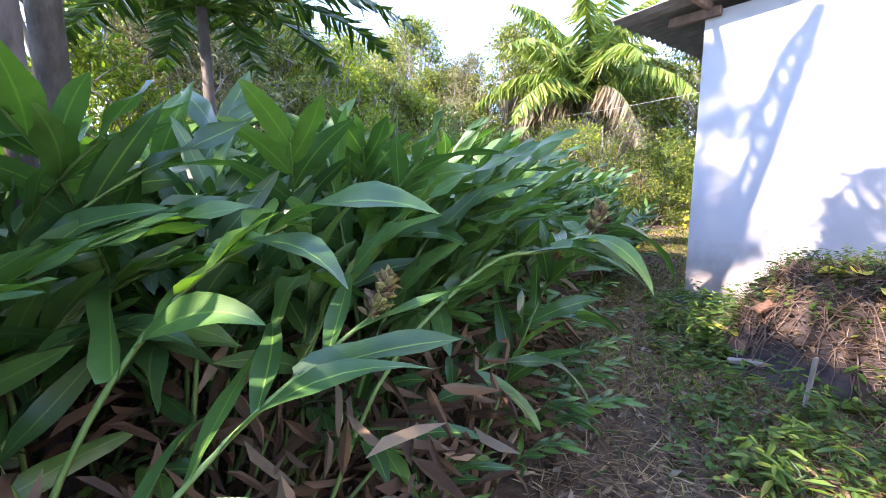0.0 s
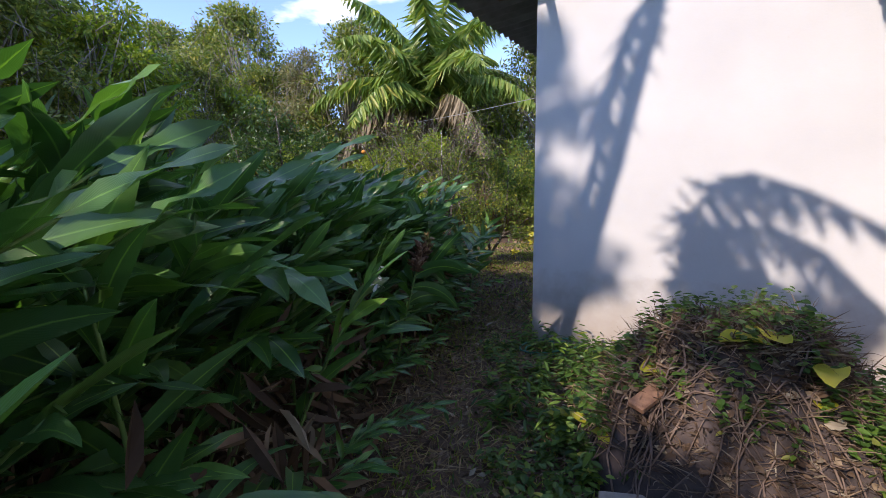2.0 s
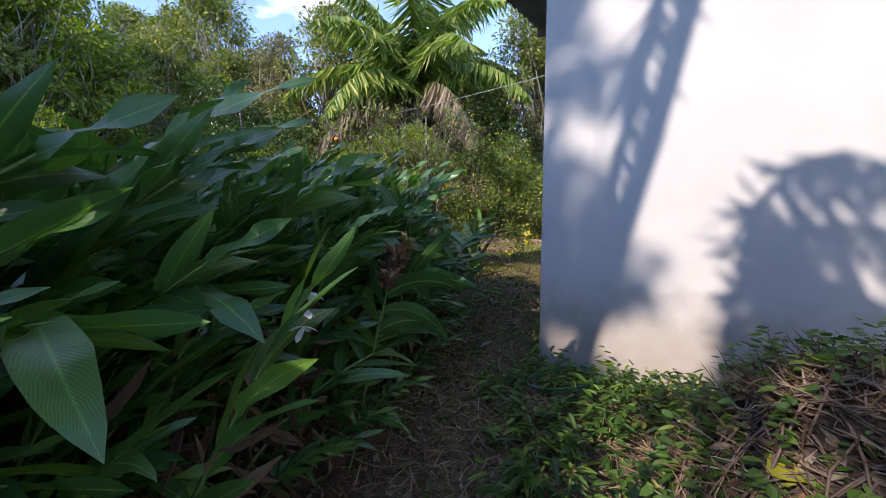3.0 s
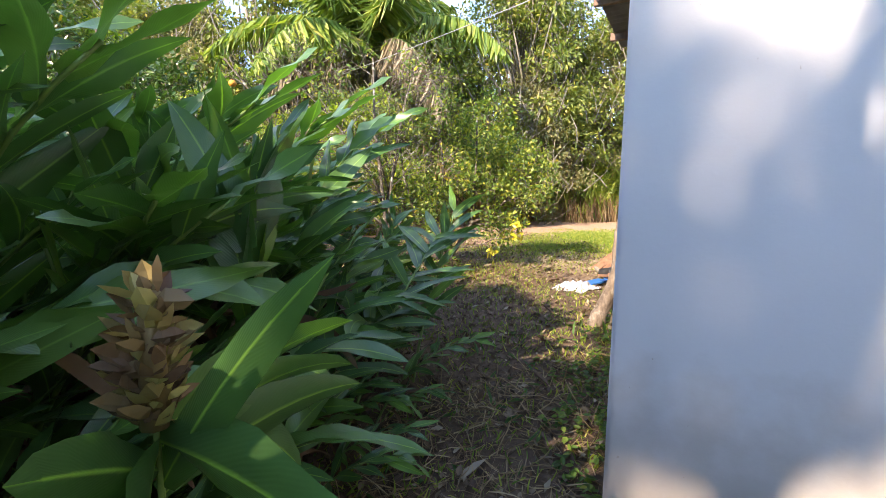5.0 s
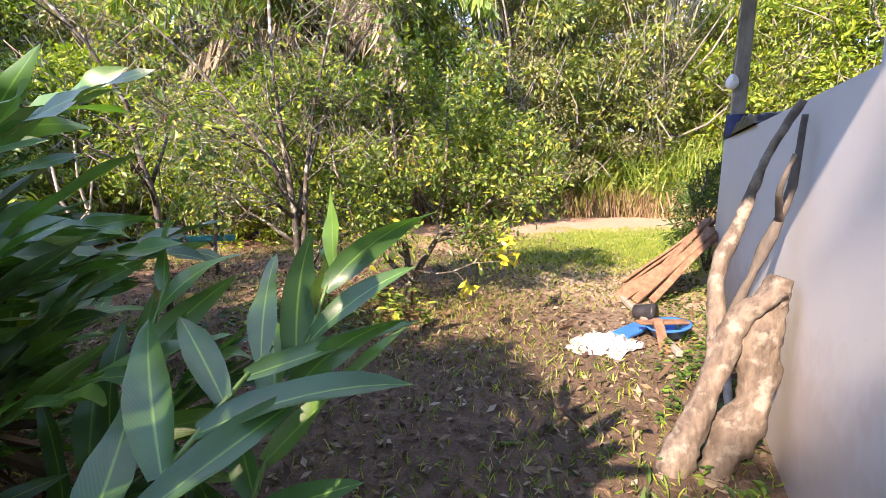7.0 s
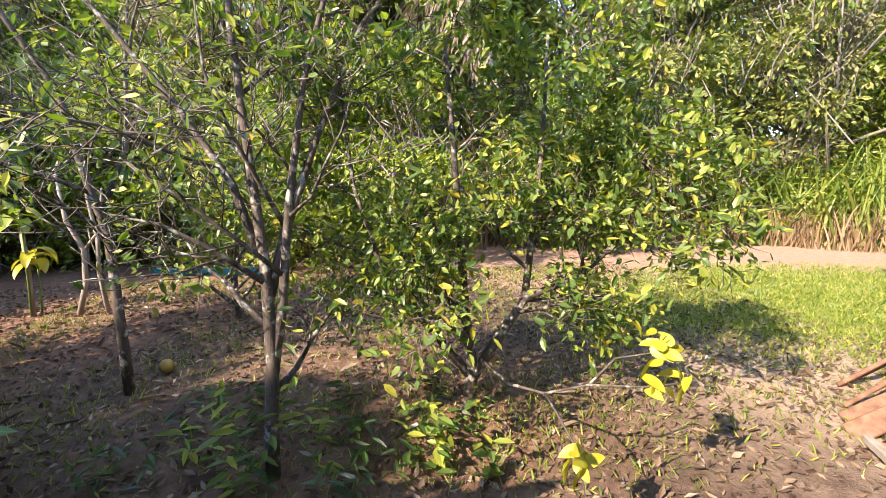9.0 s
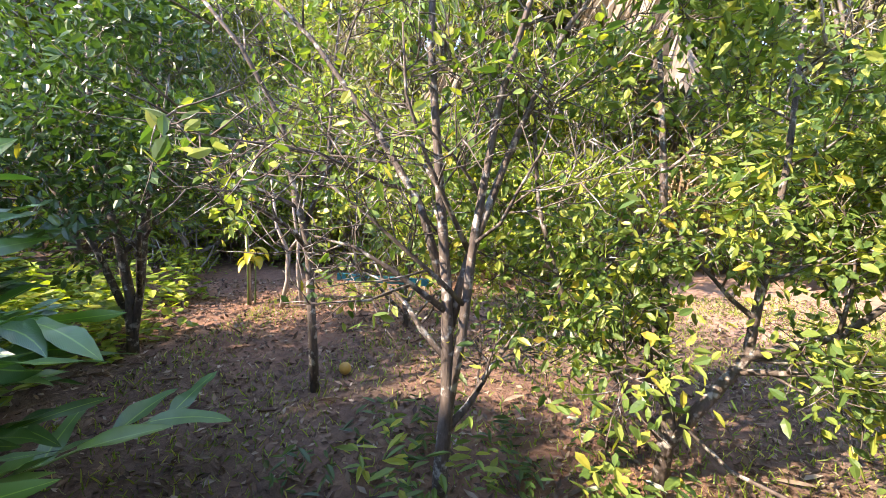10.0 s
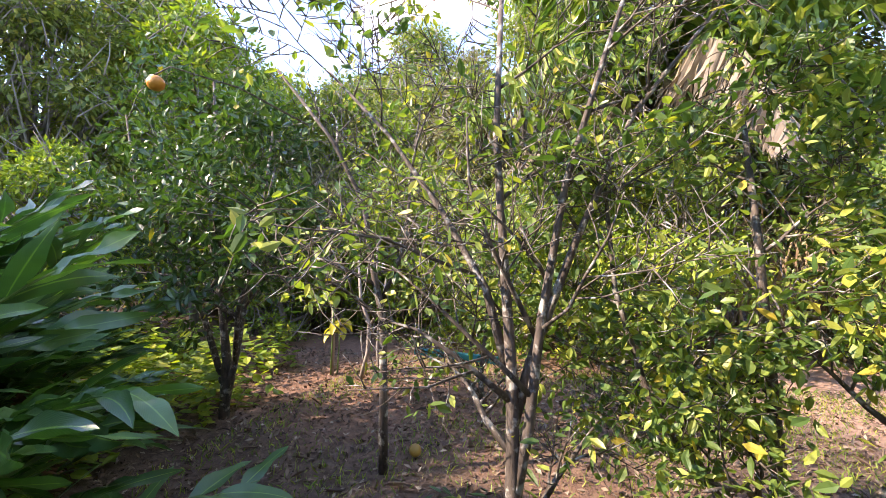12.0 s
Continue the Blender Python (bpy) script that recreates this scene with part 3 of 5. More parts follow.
def edge_x(y):
    for (y0, x0), (y1, x1) in zip(EDGE, EDGE[1:]):
        if y0 <= y <= y1:
            return x0 + (x1 - x0) * (y - y0) / (y1 - y0)
    return -99.0


def clear_of_way(root, m, gap=0.26, z0=0.4, z1=1.95):
    """Whether no leaf of a plant reaches over the middle of the footpath at head height."""
    way = np.array(WAY)
    fine = np.concatenate([way[:-1] + (way[1:] - way[:-1]) * f for f in (0, 0.25, 0.5, 0.75)])
    mm = np.array(m)
    if mm[1, 3] > 6.2:
        gap += 0.35 if mm[1, 3] > 7.5 else 0.06
    for ob in root.children:
        me = ob.data
        co = np.empty(len(me.vertices) * 3)
        me.vertices.foreach_get("co", co)
        w = co.reshape(-1, 3) @ mm[:3, :3].T + mm[:3, 3]
        w = w[(w[:, 2] > z0) & (w[:, 2] < z1)]
        high = w[w[:, 2] > 0.75]
        if len(high) and (np.linalg.norm(high[:, None, :2] - fine[None], axis=2).min() < gap + 0.10):
            return False
        if len(w) and (np.linalg.norm(w[:, None, :2] - fine[None], axis=2).min() < gap):
            return False
    return True


kinds = []
for k, (h, lean, arch, nl, sz) in enumerate([(1.45, 0.3, 0.35, 16, 0.35), (1.45, 0.6, 0.5, 16, 0.34), (1.5, 0.9, 0.5, 17, 0.33), (1.4, 1.1, 0.3, 17, 0.32), (1.3, 1.2, 0.2, 16, 0.30), (1.2, 0.1, 0.15, 11, 0.36), (1.35, 0.85, 0.7, 16, 0.33), (1.55, 0.4, 0.7, 16, 0.35), (1.3, 1.1, -0.25, 17, 0.32), (1.2, 1.05, 0.6, 16, 0.31), (1.1, 1.3, 0.28, 15, 0.30), (1.0, 1.15, 0.55, 14, 0.30)]):
    kinds.append(ginger_plant(11 + k, h, lean, arch, nl, sz))
gr = random.Random(5)
near, far = [], []
y = -2.3
tries = 0
while len(near) < 235 and tries < 5000:
    tries += 1
    y = gr.uniform(-1.2, 9.6)
    x = edge_x(y) - abs(gr.gauss(0, 0.75)) - 0.05
    k = gr.choice([1, 2, 2, 3, 3, 4, 4, 6, 6, 8, 8, 9, 9, 7, 5])
    turn = gr.gauss(-0.25, 0.55) if k not in (0, 5) else gr.uniform(-3, 3)
    m = Matrix.Translation((x, y, ground_z(x, y))) @ Matrix.Rotation(turn, 4, 'Z') @ Matrix.Scale(gr.uniform(0.8, 1.12) * (0.92 if 4.4 < y < 7.5 else 1.0), 4)
    if (k in (0, 5, 7) and y < 2.6) or (y < 1.7 and x > edge_x(y) - 0.6) or not clear_of_way(kinds[k], m):
        continue
    near.append((k, m))
low = 0
while low < 75:
    y = gr.uniform(0.6, 8.6)
    x = edge_x(y) + gr.uniform(-0.45, 0.12)
    k = gr.choice([10, 11])
    m = Matrix.Translation((x, y, ground_z(x, y))) @ Matrix.Rotation(gr.gauss(-0.2, 0.5), 4, 'Z') @ Matrix.Scale(gr.uniform(0.6, 0.95), 4)
    if clear_of_way(kinds[k], m, 0.2, 0.55):
        near.append((k, m))
        low += 1
for _ in range(1750):
    y = gr.uniform(-2.3, 9.6)
    deep = gr.random() ** 1.2
    x = edge_x(y) - 0.6 - 5.2 * deep
    k = gr.choice([0, 0, 1, 1, 1, 2, 2, 3, 6, 7, 7, 5, 5, 8, 9])
    turn = gr.gauss(-0.25, 0.95) if k not in (0, 5) else gr.uniform(-3, 3)
    m = Matrix.Translation((x, y, ground_z(x, y))) @ Matrix.Rotation(turn, 4, 'Z') @ Matrix.Scale((gr.uniform(0.92, 1.22) + 0.22 * deep) * (0.92 if 4.4 < y < 7.5 else 1.0), 4)
    if clear_of_way(kinds[k], m):
        far.append((kinds[k], m))
stand = joined(far, "ginger_stand", [M_GINGER, M_WITHERED, M_GINGER_STEM])
tagged(new("ginger_stand", stand), "dense stand of white ginger with glossy green leaves", "plants", kind="stuff")
used = set()
for k, m in near:
    if k in used:
        copy_thing(kinds[k], m)
    else:
        used.add(k)
        kinds[k].matrix_basis = m
for k, root in enumerate(kinds):
    if k not in used:
        root.matrix_basis = Matrix.Translation((-1.5 - 0.3 * k, 3.0, 0))

dead_pl = []
while len(dead_pl) < 5200:
    y = gr.uniform(-1.5, 9.4) if len(dead_pl) < 3800 else gr.uniform(0.8, 3.4)
    x = edge_x(y) + 0.05 - 2.2 * gr.random() ** 1.3
    dead_pl.append((x, y, ground_z(x, y) + 0.75 * gr.random() ** 2))
dd = np.random.default_rng(23)
dirs = dd.normal(size=(len(dead_pl), 3)) * np.array([1, 1, 0.9]) + np.array([0.3, 0, -0.5])
rots = frames_from(dirs, dd.normal(size=dirs.shape)) * (0.15 * dd.uniform(0.5, 1.5, size=len(dirs)))[:, None, None]
tagged(new("dead_leaves", scatter("dead_leaves", leaf_template(0.20, 0.12, 0.35), rots, dead_pl, M_WITHERED)), "withered brown leaves hanging in the thicket", "leaves", kind="stuff")

# ---- canes beside the path, with flowers and spent flower heads ----


def cone(parent, tip, way, length, radius, mat, seed, big=False):
    """A flower head of overlapping bracts round its axis."""
    rnd = random.Random(seed)
    w = Vector(way).normalized()
    a = w.orthogonal().normalized()
    c = w.cross(a)
    rots, places = [], []
    count = 80 if big else 110
    for i in range(count):
        f = i / (count - 1)
        ang = 2.4 * i
        out = a * math.cos(ang) + c * math.sin(ang)
        r = radius * math.sin(math.pi * (0.18 + 0.72 * f)) ** 0.7
        x = (w * 0.8 + out * rnd.uniform(0.35, 0.7)).normalized()
        y = x.cross(out).normalized()
        z = x.cross(y)
        ll = radius * rnd.uniform(0.6, 1.5) if big else min(0.05, radius * 1.6) * rnd.uniform(0.5, 1.2)
        x = (x + Vector((rnd.gauss(0, 0.45), rnd.gauss(0, 0.45), rnd.gauss(0, 0.4)))).normalized()
        y = x.cross(out).normalized()
        z = x.cross(y)
        p = Vector(tip) + w * (length * f) + out * r * 0.55
        places.append(tuple(p))
        rots.append([[x.x * ll, y.x * ll, z.x * ll], [x.y * ll, y.y * ll, z.y * ll], [x.z * ll, y.z * ll, z.z * ll]])
    ob = part("flower_head", scatter("flower_head", leaf_template(0.62, 0.16, 0.1), rots, places, mat), parent, "spent flower head of brown and yellow bracts")
    part("core", tubes("core", [([tuple(tip), tuple(Vector(tip) + w * length)], [radius * 0.5, radius * 0.35])], mat, 8), ob)


def flower(parent, tip, seed):
    """Butterfly-like white flowers at the tip of a cane."""
    rnd = random.Random(seed)
    for k in range(3):
        at = Vector(tip) + Vector((rnd.gauss(0, 0.025), rnd.gauss(0, 0.025), -0.045 * k))
        verts, faces = [], []
        for i in range(4):
            ang = 1.57 * i + rnd.gauss(0, 0.3)
            w = Vector((math.cos(ang), math.sin(ang), rnd.uniform(-0.5, 0.3))).normalized()
            sd = Vector((-math.sin(ang), math.cos(ang), 0))
            n0 = len(verts)
            for f, hw in ((0, 0.003), (0.4, 0.009), (0.8, 0.011), (1.0, 0.003)):
                q = at + w * 0.045 * f + Vector((0, 0, -0.02 * f * f))
                verts += [tuple(q + sd * hw), tuple(q - sd * hw)]
            faces += [(n0 + 2 * j, n0 + 2 * j + 1, n0 + 2 * j + 3, n0 + 2 * j + 2) for j in range(3)]
        part("flower", mesh_of("flower", verts, faces, M_PETAL, smooth=True), parent, "white butterfly-shaped flower")


def cane_to(seed, spec, target, turn, kind_="", head=0.0):
    """A cane of its own whose tip stands at the target."""
    root = ginger_plant(seed, *spec)
    tip = TIPS[root.name]
    sc = (target[2] - head) / tip.z
    off = Matrix.Rotation(turn, 3, 'Z') @ (tip * sc)
    root.matrix_basis = Matrix.Translation((target[0] - off.x, target[1] - off.y, 0)) @ Matrix.Rotation(turn, 4, 'Z') @ Matrix.Scale(sc, 4)
    if kind_ == "cone":
        cone(root, tip, (0.15, 0, 1), 0.14, 0.026, M_BRACT, seed)
        tagged(root, "white ginger cane ending in a spent flower head")
    elif kind_ == "brown":
        cone(root, tip, (0.1, 0.1, 1), 0.15, 0.042, M_HUSK, seed, True)
        tagged(root, "white ginger cane with a large withered flower head")
    elif kind_ == "flower":
        flower(root, tip, seed)
        tagged(root, "white ginger cane with white flowers")
    return root


UPRIGHT, LEANING, ARCHED = (1.15, 0.12, 0.1, 9, 0.42), (1.35, 0.8, -0.2, 12, 0.40), (1.3, 0.95, -0.45, 15, 0.36)
cane_to(102, UPRIGHT, (1.66, 5.75, 1.18), -0.5)
cane_to(103, ARCHED, (3.20, 6.92, 1.02), 0.7)
cane_to(104, ARCHED, (2.85, 7.15, 0.95), 0.9)
cane_to(105, LEANING, (0.50, 1.92, 0.98), 0.6, "cone")
cane_to(108, LEANING, (1.20, 3.55, 1.02), 0.3, "flower")
cane_to(109, (1.6, 0.2, 0.2, 10, 0.42), (0.40, 3.15, 1.55), 0.2, "flower")


def curve_through(points, steps=5):
    P = [Vector(p) for p in points]
    out = []
    for i in range(len(P) - 1):
        p0, p1, p2, p3 = P[max(0, i - 1)], P[i], P[i + 1], P[min(len(P) - 1, i + 2)]
        for k in range(steps):
            t = k / steps
            out.append(0.5 * (2 * p1 + (p2 - p0) * t + (2 * p0 - 5 * p1 + 4 * p2 - p3) * t * t + (3 * p1 - p0 - 3 * p2 + p3) * t ** 3))
    return out + [P[-1]]


def bowed_cane(seed, points, leaves, size, first=0.35, wide=0.2, droop=0.6, spread=(0.5, 1.1), head="", label="white ginger cane bowed over the path", upright=False):
    """A single cane through a few points from its root, with two ranks of broad leaves."""
    rnd = random.Random(seed)
    root = thing("ginger_plant", label, "plant", group="white ginger thicket")
    pts = curve_through(points)
    k = len(pts)
    part("stem", tubes("stem", [([tuple(p) for p in pts], [0.0095 - 0.004 * i / (k - 1) for i in range(k)])], M_GINGER_STEM, 8), root)
    for i in range(leaves):
        f = first + (0.985 - first) * (i + 0.3) / leaves
        j = min(int(f * (k - 1)), k - 2)
        base = pts[j].lerp(pts[j + 1], f * (k - 1) - j)
        t = (pts[j + 1] - pts[j]).normalized()
        flat = t.cross(Vector((0, 0, 1))) if abs(t.z) < 0.9 else Vector((math.cos(seed), math.sin(seed), 0))
        flat = (flat.normalized() + Vector((rnd.gauss(0, 0.2), rnd.gauss(0, 0.2), rnd.gauss(0, 0.2)))).normalized()
        if upright and i % 2:
            flat = Matrix.Rotation(1.2, 3, t) @ flat
        open_ = rnd.uniform(*spread)
        way = t * math.cos(open_) + flat * (1 if i % 2 else -1) * math.sin(open_) + Vector((0, 0, 0.15))
        me = ginger_leaf("leaf", size * rnd.uniform(0.8, 1.15), size * wide * rnd.uniform(0.85, 1.15), base, way, t.cross(flat).cross(way), droop * rnd.uniform(0.3, 1.5), rnd.gauss(0, 0.4), M_GINGER, rnd.uniform(0.1, 0.4), rnd)
        part("leaf", me, root)
    if head == "cone":
        cone(root, pts[-1], pts[-1] - pts[-3] + Vector((0, 0, 0.12)), 0.11, 0.022, M_BRACT, seed)
    elif head == "tall":
        cone(root, pts[-1], (0.04, 0, 1), 0.20, 0.042, M_BRACT, seed)
    elif head == "husk":
        cone(root, pts[-1], (0.25, 0.1, 1), 0.17, 0.05, M_HUSK, seed, True)
    return root


bowed_cane(201, [(-0.45, 1.0, 0), (-0.2, 1.25, 0.7), (0.14, 1.47, 1.03), (0.38, 1.60, 1.07), (0.58, 1.72, 1.13)], 8, 0.40, 0.62, 0.17, 1.5, head="cone", label="white ginger cane bowed low over the path")
bowed_cane(202, [(-0.9, 0.45, 0), (-0.62, 0.62, 0.55), (-0.41, 0.80, 0.82), (-0.18, 1.06, 0.98)], 8, 0.40, 0.4, 0.17, 0.9, head="cone")
bowed_cane(203, [(-1.0, 0.7, 0), (-0.8, 0.85, 0.7), (-0.62, 1.02, 1.05), (-0.42, 1.18, 1.2)], 8, 0.44, 0.45, 0.21, 0.9, (0.4, 1.0))
bowed_cane(204, [(-0.75, 1.3, 0), (-0.5, 1.5, 0.7), (-0.2, 1.75, 1.1), (0.1, 1.95, 1.22)], 9, 0.40, 0.4, 0.19, 0.8)
bowed_cane(210, [(-0.6, 0.95, 0), (-0.3, 1.2, 0.35), (0.05, 1.5, 0.6), (0.38, 1.75, 0.62)], 10, 0.34, 0.4, 0.18, 1.0)
bowed_cane(211, [(-0.3, 1.5, 0), (0.0, 1.75, 0.4), (0.3, 2.0, 0.62), (0.62, 2.25, 0.6)], 10, 0.34, 0.4, 0.18, 1.0)
bowed_cane(212, [(0.1, 2.2, 0), (0.35, 2.4, 0.4), (0.65, 2.6, 0.6), (0.9, 2.75, 0.5)], 10, 0.34, 0.4, 0.17, 1.1)
bowed_cane(205, [(1.78, 5.12, 0), (1.80, 5.06, 0.45), (1.82, 4.99, 0.82)], 9, 0.48, 0.78, 0.19, 0.9, (1.1, 1.6), "tall", "white ginger cane ending in a spent flower head", True)
bowed_cane(206, [(1.45, 4.6, 0), (1.52, 4.5, 0.45), (1.60, 4.43, 0.84)], 6, 0.42, 0.6, 0.22, 1.2, (0.8, 1.4), "husk", "white ginger cane with a large withered flower head", True)
bowed_cane(207, [(1.85, 5.4, 0), (1.92, 5.46, 0.6), (1.96, 5.52, 1.14)], 8, 0.40, 0.66, 0.24, 0.25, (0.2, 0.75), "", "young upright white ginger cane with broad leaves", True)
bowed_cane(208, [(2.25, 6.1, 0), (2.55, 6.3, 0.5), (2.85, 6.6, 0.75), (3.05, 6.85, 0.86)], 11, 0.36, 0.35, 0.18, 0.3, (0.6, 1.0))
for i, (x, yy, z, k) in enumerate([(2.12, 5.35, 0.52, 0), (2.28, 5.62, 0.64, 1), (2.42, 5.85, 0.45, 2), (2.5, 6.02, 0.66, 0), (2.66, 6.25, 0.5, 1), (2.78, 6.45, 0.62, 2), (1.75, 4.75, 0.45, 1), (1.6, 4.3, 0.5, 2), (1.95, 5.05, 0.4, 0), (2.9, 6.75, 0.45, 1)]):
    out = 0.62 + 0.08 * k
    bowed_cane(220 + i, [(x - out, yy - 0.12, 0), (x - 0.7 * out, yy - 0.1, 0.6 * z), (x - 0.35 * out, yy - 0.03, z), (x, yy + 0.06 + 0.1 * k, z)], 11, 0.33, 0.3, 0.19, 0.5, (0.5, 1.0), "", "white ginger cane leaning low over the path")
bowed_cane(209, [(1.25, 8.3, 0), (1.6, 8.6, 0.2), (1.9, 8.95, 0.3), (2.2, 9.4, 0.34)], 9, 0.36, 0.4, 0.24, 0.3, (0.4, 0.8), "", "bent white ginger cane lying low at the thicket's edge")

# ---- fruit trees ----


def fruit_tree(name, label, base, stems, level, count, length, rise, per, size, mat, seed, template=LEAF, radius=0.03, keep=1.0, spread=0.05, bark=None):
    """stems: (points relative to the base, radius)."""
    rnd = random.Random(seed)
    root = thing(name, label, "tree", Matrix.Translation((base[0], base[1], ground_z(base[0], base[1]) - 0.03)), group="orchard trees")
    lines, twigs = [], []
    for pts, r in stems:
        sprout(rnd, pts, r, level, count, length, rise, lines, twigs)
    part("trunk", tubes("trunk", lines, bark or M_BARK, 8), root)
    part("crown", leaves_on(twigs, per, size, template, mat, "crown", spread, 0.4, seed, keep), root)
    return root


# slender open citrus whose trunk splits at knee height into upright lichen-grey stems
A = (3.36, 9.28)
fruit_tree("citrus_tree", "slender open citrus tree with grey lichened stems", A,
           [([(0, 0, 0), (0.01, 0, 0.25), (0.03, 0.0, 0.55), (0.02, 0.03, 0.95), (-0.02, 0.05, 1.4), (-0.06, 0.06, 1.9), (-0.05, 0.1, 2.6)], 0.036),
            ([(0.03, 0.0, 0.5), (0.08, 0.02, 0.8), (0.12, 0.05, 1.2), (0.20, 0.05, 1.7), (0.34, 0.1, 2.2), (0.5, 0.1, 2.7)], 0.024),
            ([(0.02, 0.03, 0.8), (0.1, 0.1, 1.1), (0.24, 0.2, 1.5), (0.45, 0.25, 2.0), (0.75, 0.3, 2.4)], 0.024),
            ([(0.0, 0.04, 1.0), (-0.1, 0.1, 1.3), (-0.28, 0.1, 1.6), (-0.55, 0.15, 1.95), (-0.9, 0.2, 2.3)], 0.02)],
           3, 8, 0.78, 0.2, 7, 0.056, M_CITRUS, 31, keep=0.21, spread=0.04)
fruit_tree("citrus_bush", "low spreading citrus bush with yellowing green leaves", (4.36, 9.62),
           [([(0, 0, 0), (0.02, 0, 0.3), (-0.02, 0.02, 0.6), (-0.04, 0.05, 1.0), (-0.1, 0.0, 1.5), (-0.12, 0.1, 2.0)], 0.04),
            ([(0, 0, 0.2), (0.15, -0.03, 0.45), (0.32, 0.0, 0.66), (0.36, 0.02, 1.0), (0.42, 0.05, 1.5), (0.45, 0.1, 2.1)], 0.034),
            ([(0, 0, 0.25), (-0.2, 0.1, 0.5), (-0.45, 0.1, 0.8), (-0.6, 0.1, 1.3), (-0.65, 0.1, 1.8)], 0.026),
            ([(0.3, 0, 0.66), (0.6, -0.1, 0.8), (0.95, -0.1, 1.1), (1.15, -0.1, 1.6)], 0.022)],
           3, 8, 0.62, 0.08, 12, 0.058, M_CITRUS, 33, keep=0.68, spread=0.05)
fruit_tree("slim_citrus_tree", "thin curved citrus tree with sparse leaves", (2.42, 10.3),
           [([(0, 0, 0), (-0.01, 0, 0.5), (-0.02, 0, 1.0), (-0.09, -0.05, 1.4), (-0.12, -0.1, 1.75), (-0.3, -0.2, 2.15), (-0.65, -0.3, 2.6)], 0.034),
            ([(-0.05, 0, 1.1), (0.1, 0.05, 1.5), (0.12, 0.1, 2.0), (0.2, 0.1, 2.6)], 0.018)],
           3, 6, 0.75, 0.2, 8, 0.060, M_CITRUS, 35, keep=0.3)
fruit_tree("dark_citrus_tree", "dense dark green citrus tree with a few orange leaves", (0.72, 10.75),
           [([(0, 0, 0), (0.02, 0, 0.5), (-0.05, 0.0, 1.0), (-0.2, 0, 1.6), (-0.25, 0.1, 2.4), (-0.3, 0.1, 3.0)], 0.045),
            ([(0, 0, 0.1), (0.12, 0, 0.6), (0.2, 0, 1.1), (0.3, 0.05, 1.7), (0.35, 0.1, 2.5)], 0.034),
            ([(0, 0, 0.3), (-0.25, 0, 0.9), (-0.55, -0.05, 1.4), (-0.95, -0.1, 2.0), (-1.1, -0.1, 2.7)], 0.03),
            ([(0.1, 0, 0.5), (0.3, -0.2, 1.0), (0.55, -0.3, 1.5), (0.7, -0.3, 2.1)], 0.024)],
           3, 6, 0.85, 0.12, 15, 0.080, M_CITRUS_DARK, 37, keep=0.95, spread=0.08)
fruit_tree("small_fruit_tree", "small forked fruit tree holding a teal board", (2.75, 11.8),
           [([(0, 0, 0), (-0.02, 0, 0.3), (0.02, 0, 0.7), (0.05, 0, 1.2), (0.1, 0.05, 1.9)], 0.03),
            ([(-0.02, 0, 0.15), (-0.2, 0, 0.32), (-0.42, 0, 0.6), (-0.5, 0, 1.1), (-0.48, 0.0, 1.7)], 0.02),
            ([(0, 0, 0.5), (0.2, 0.1, 1.0), (0.35, 0.15, 1.6)], 0.018)],
           3, 5, 0.7, 0.12, 8, 0.09, M_CITRUS, 39, keep=0.6)

# ---- woods ----
WOODS = []


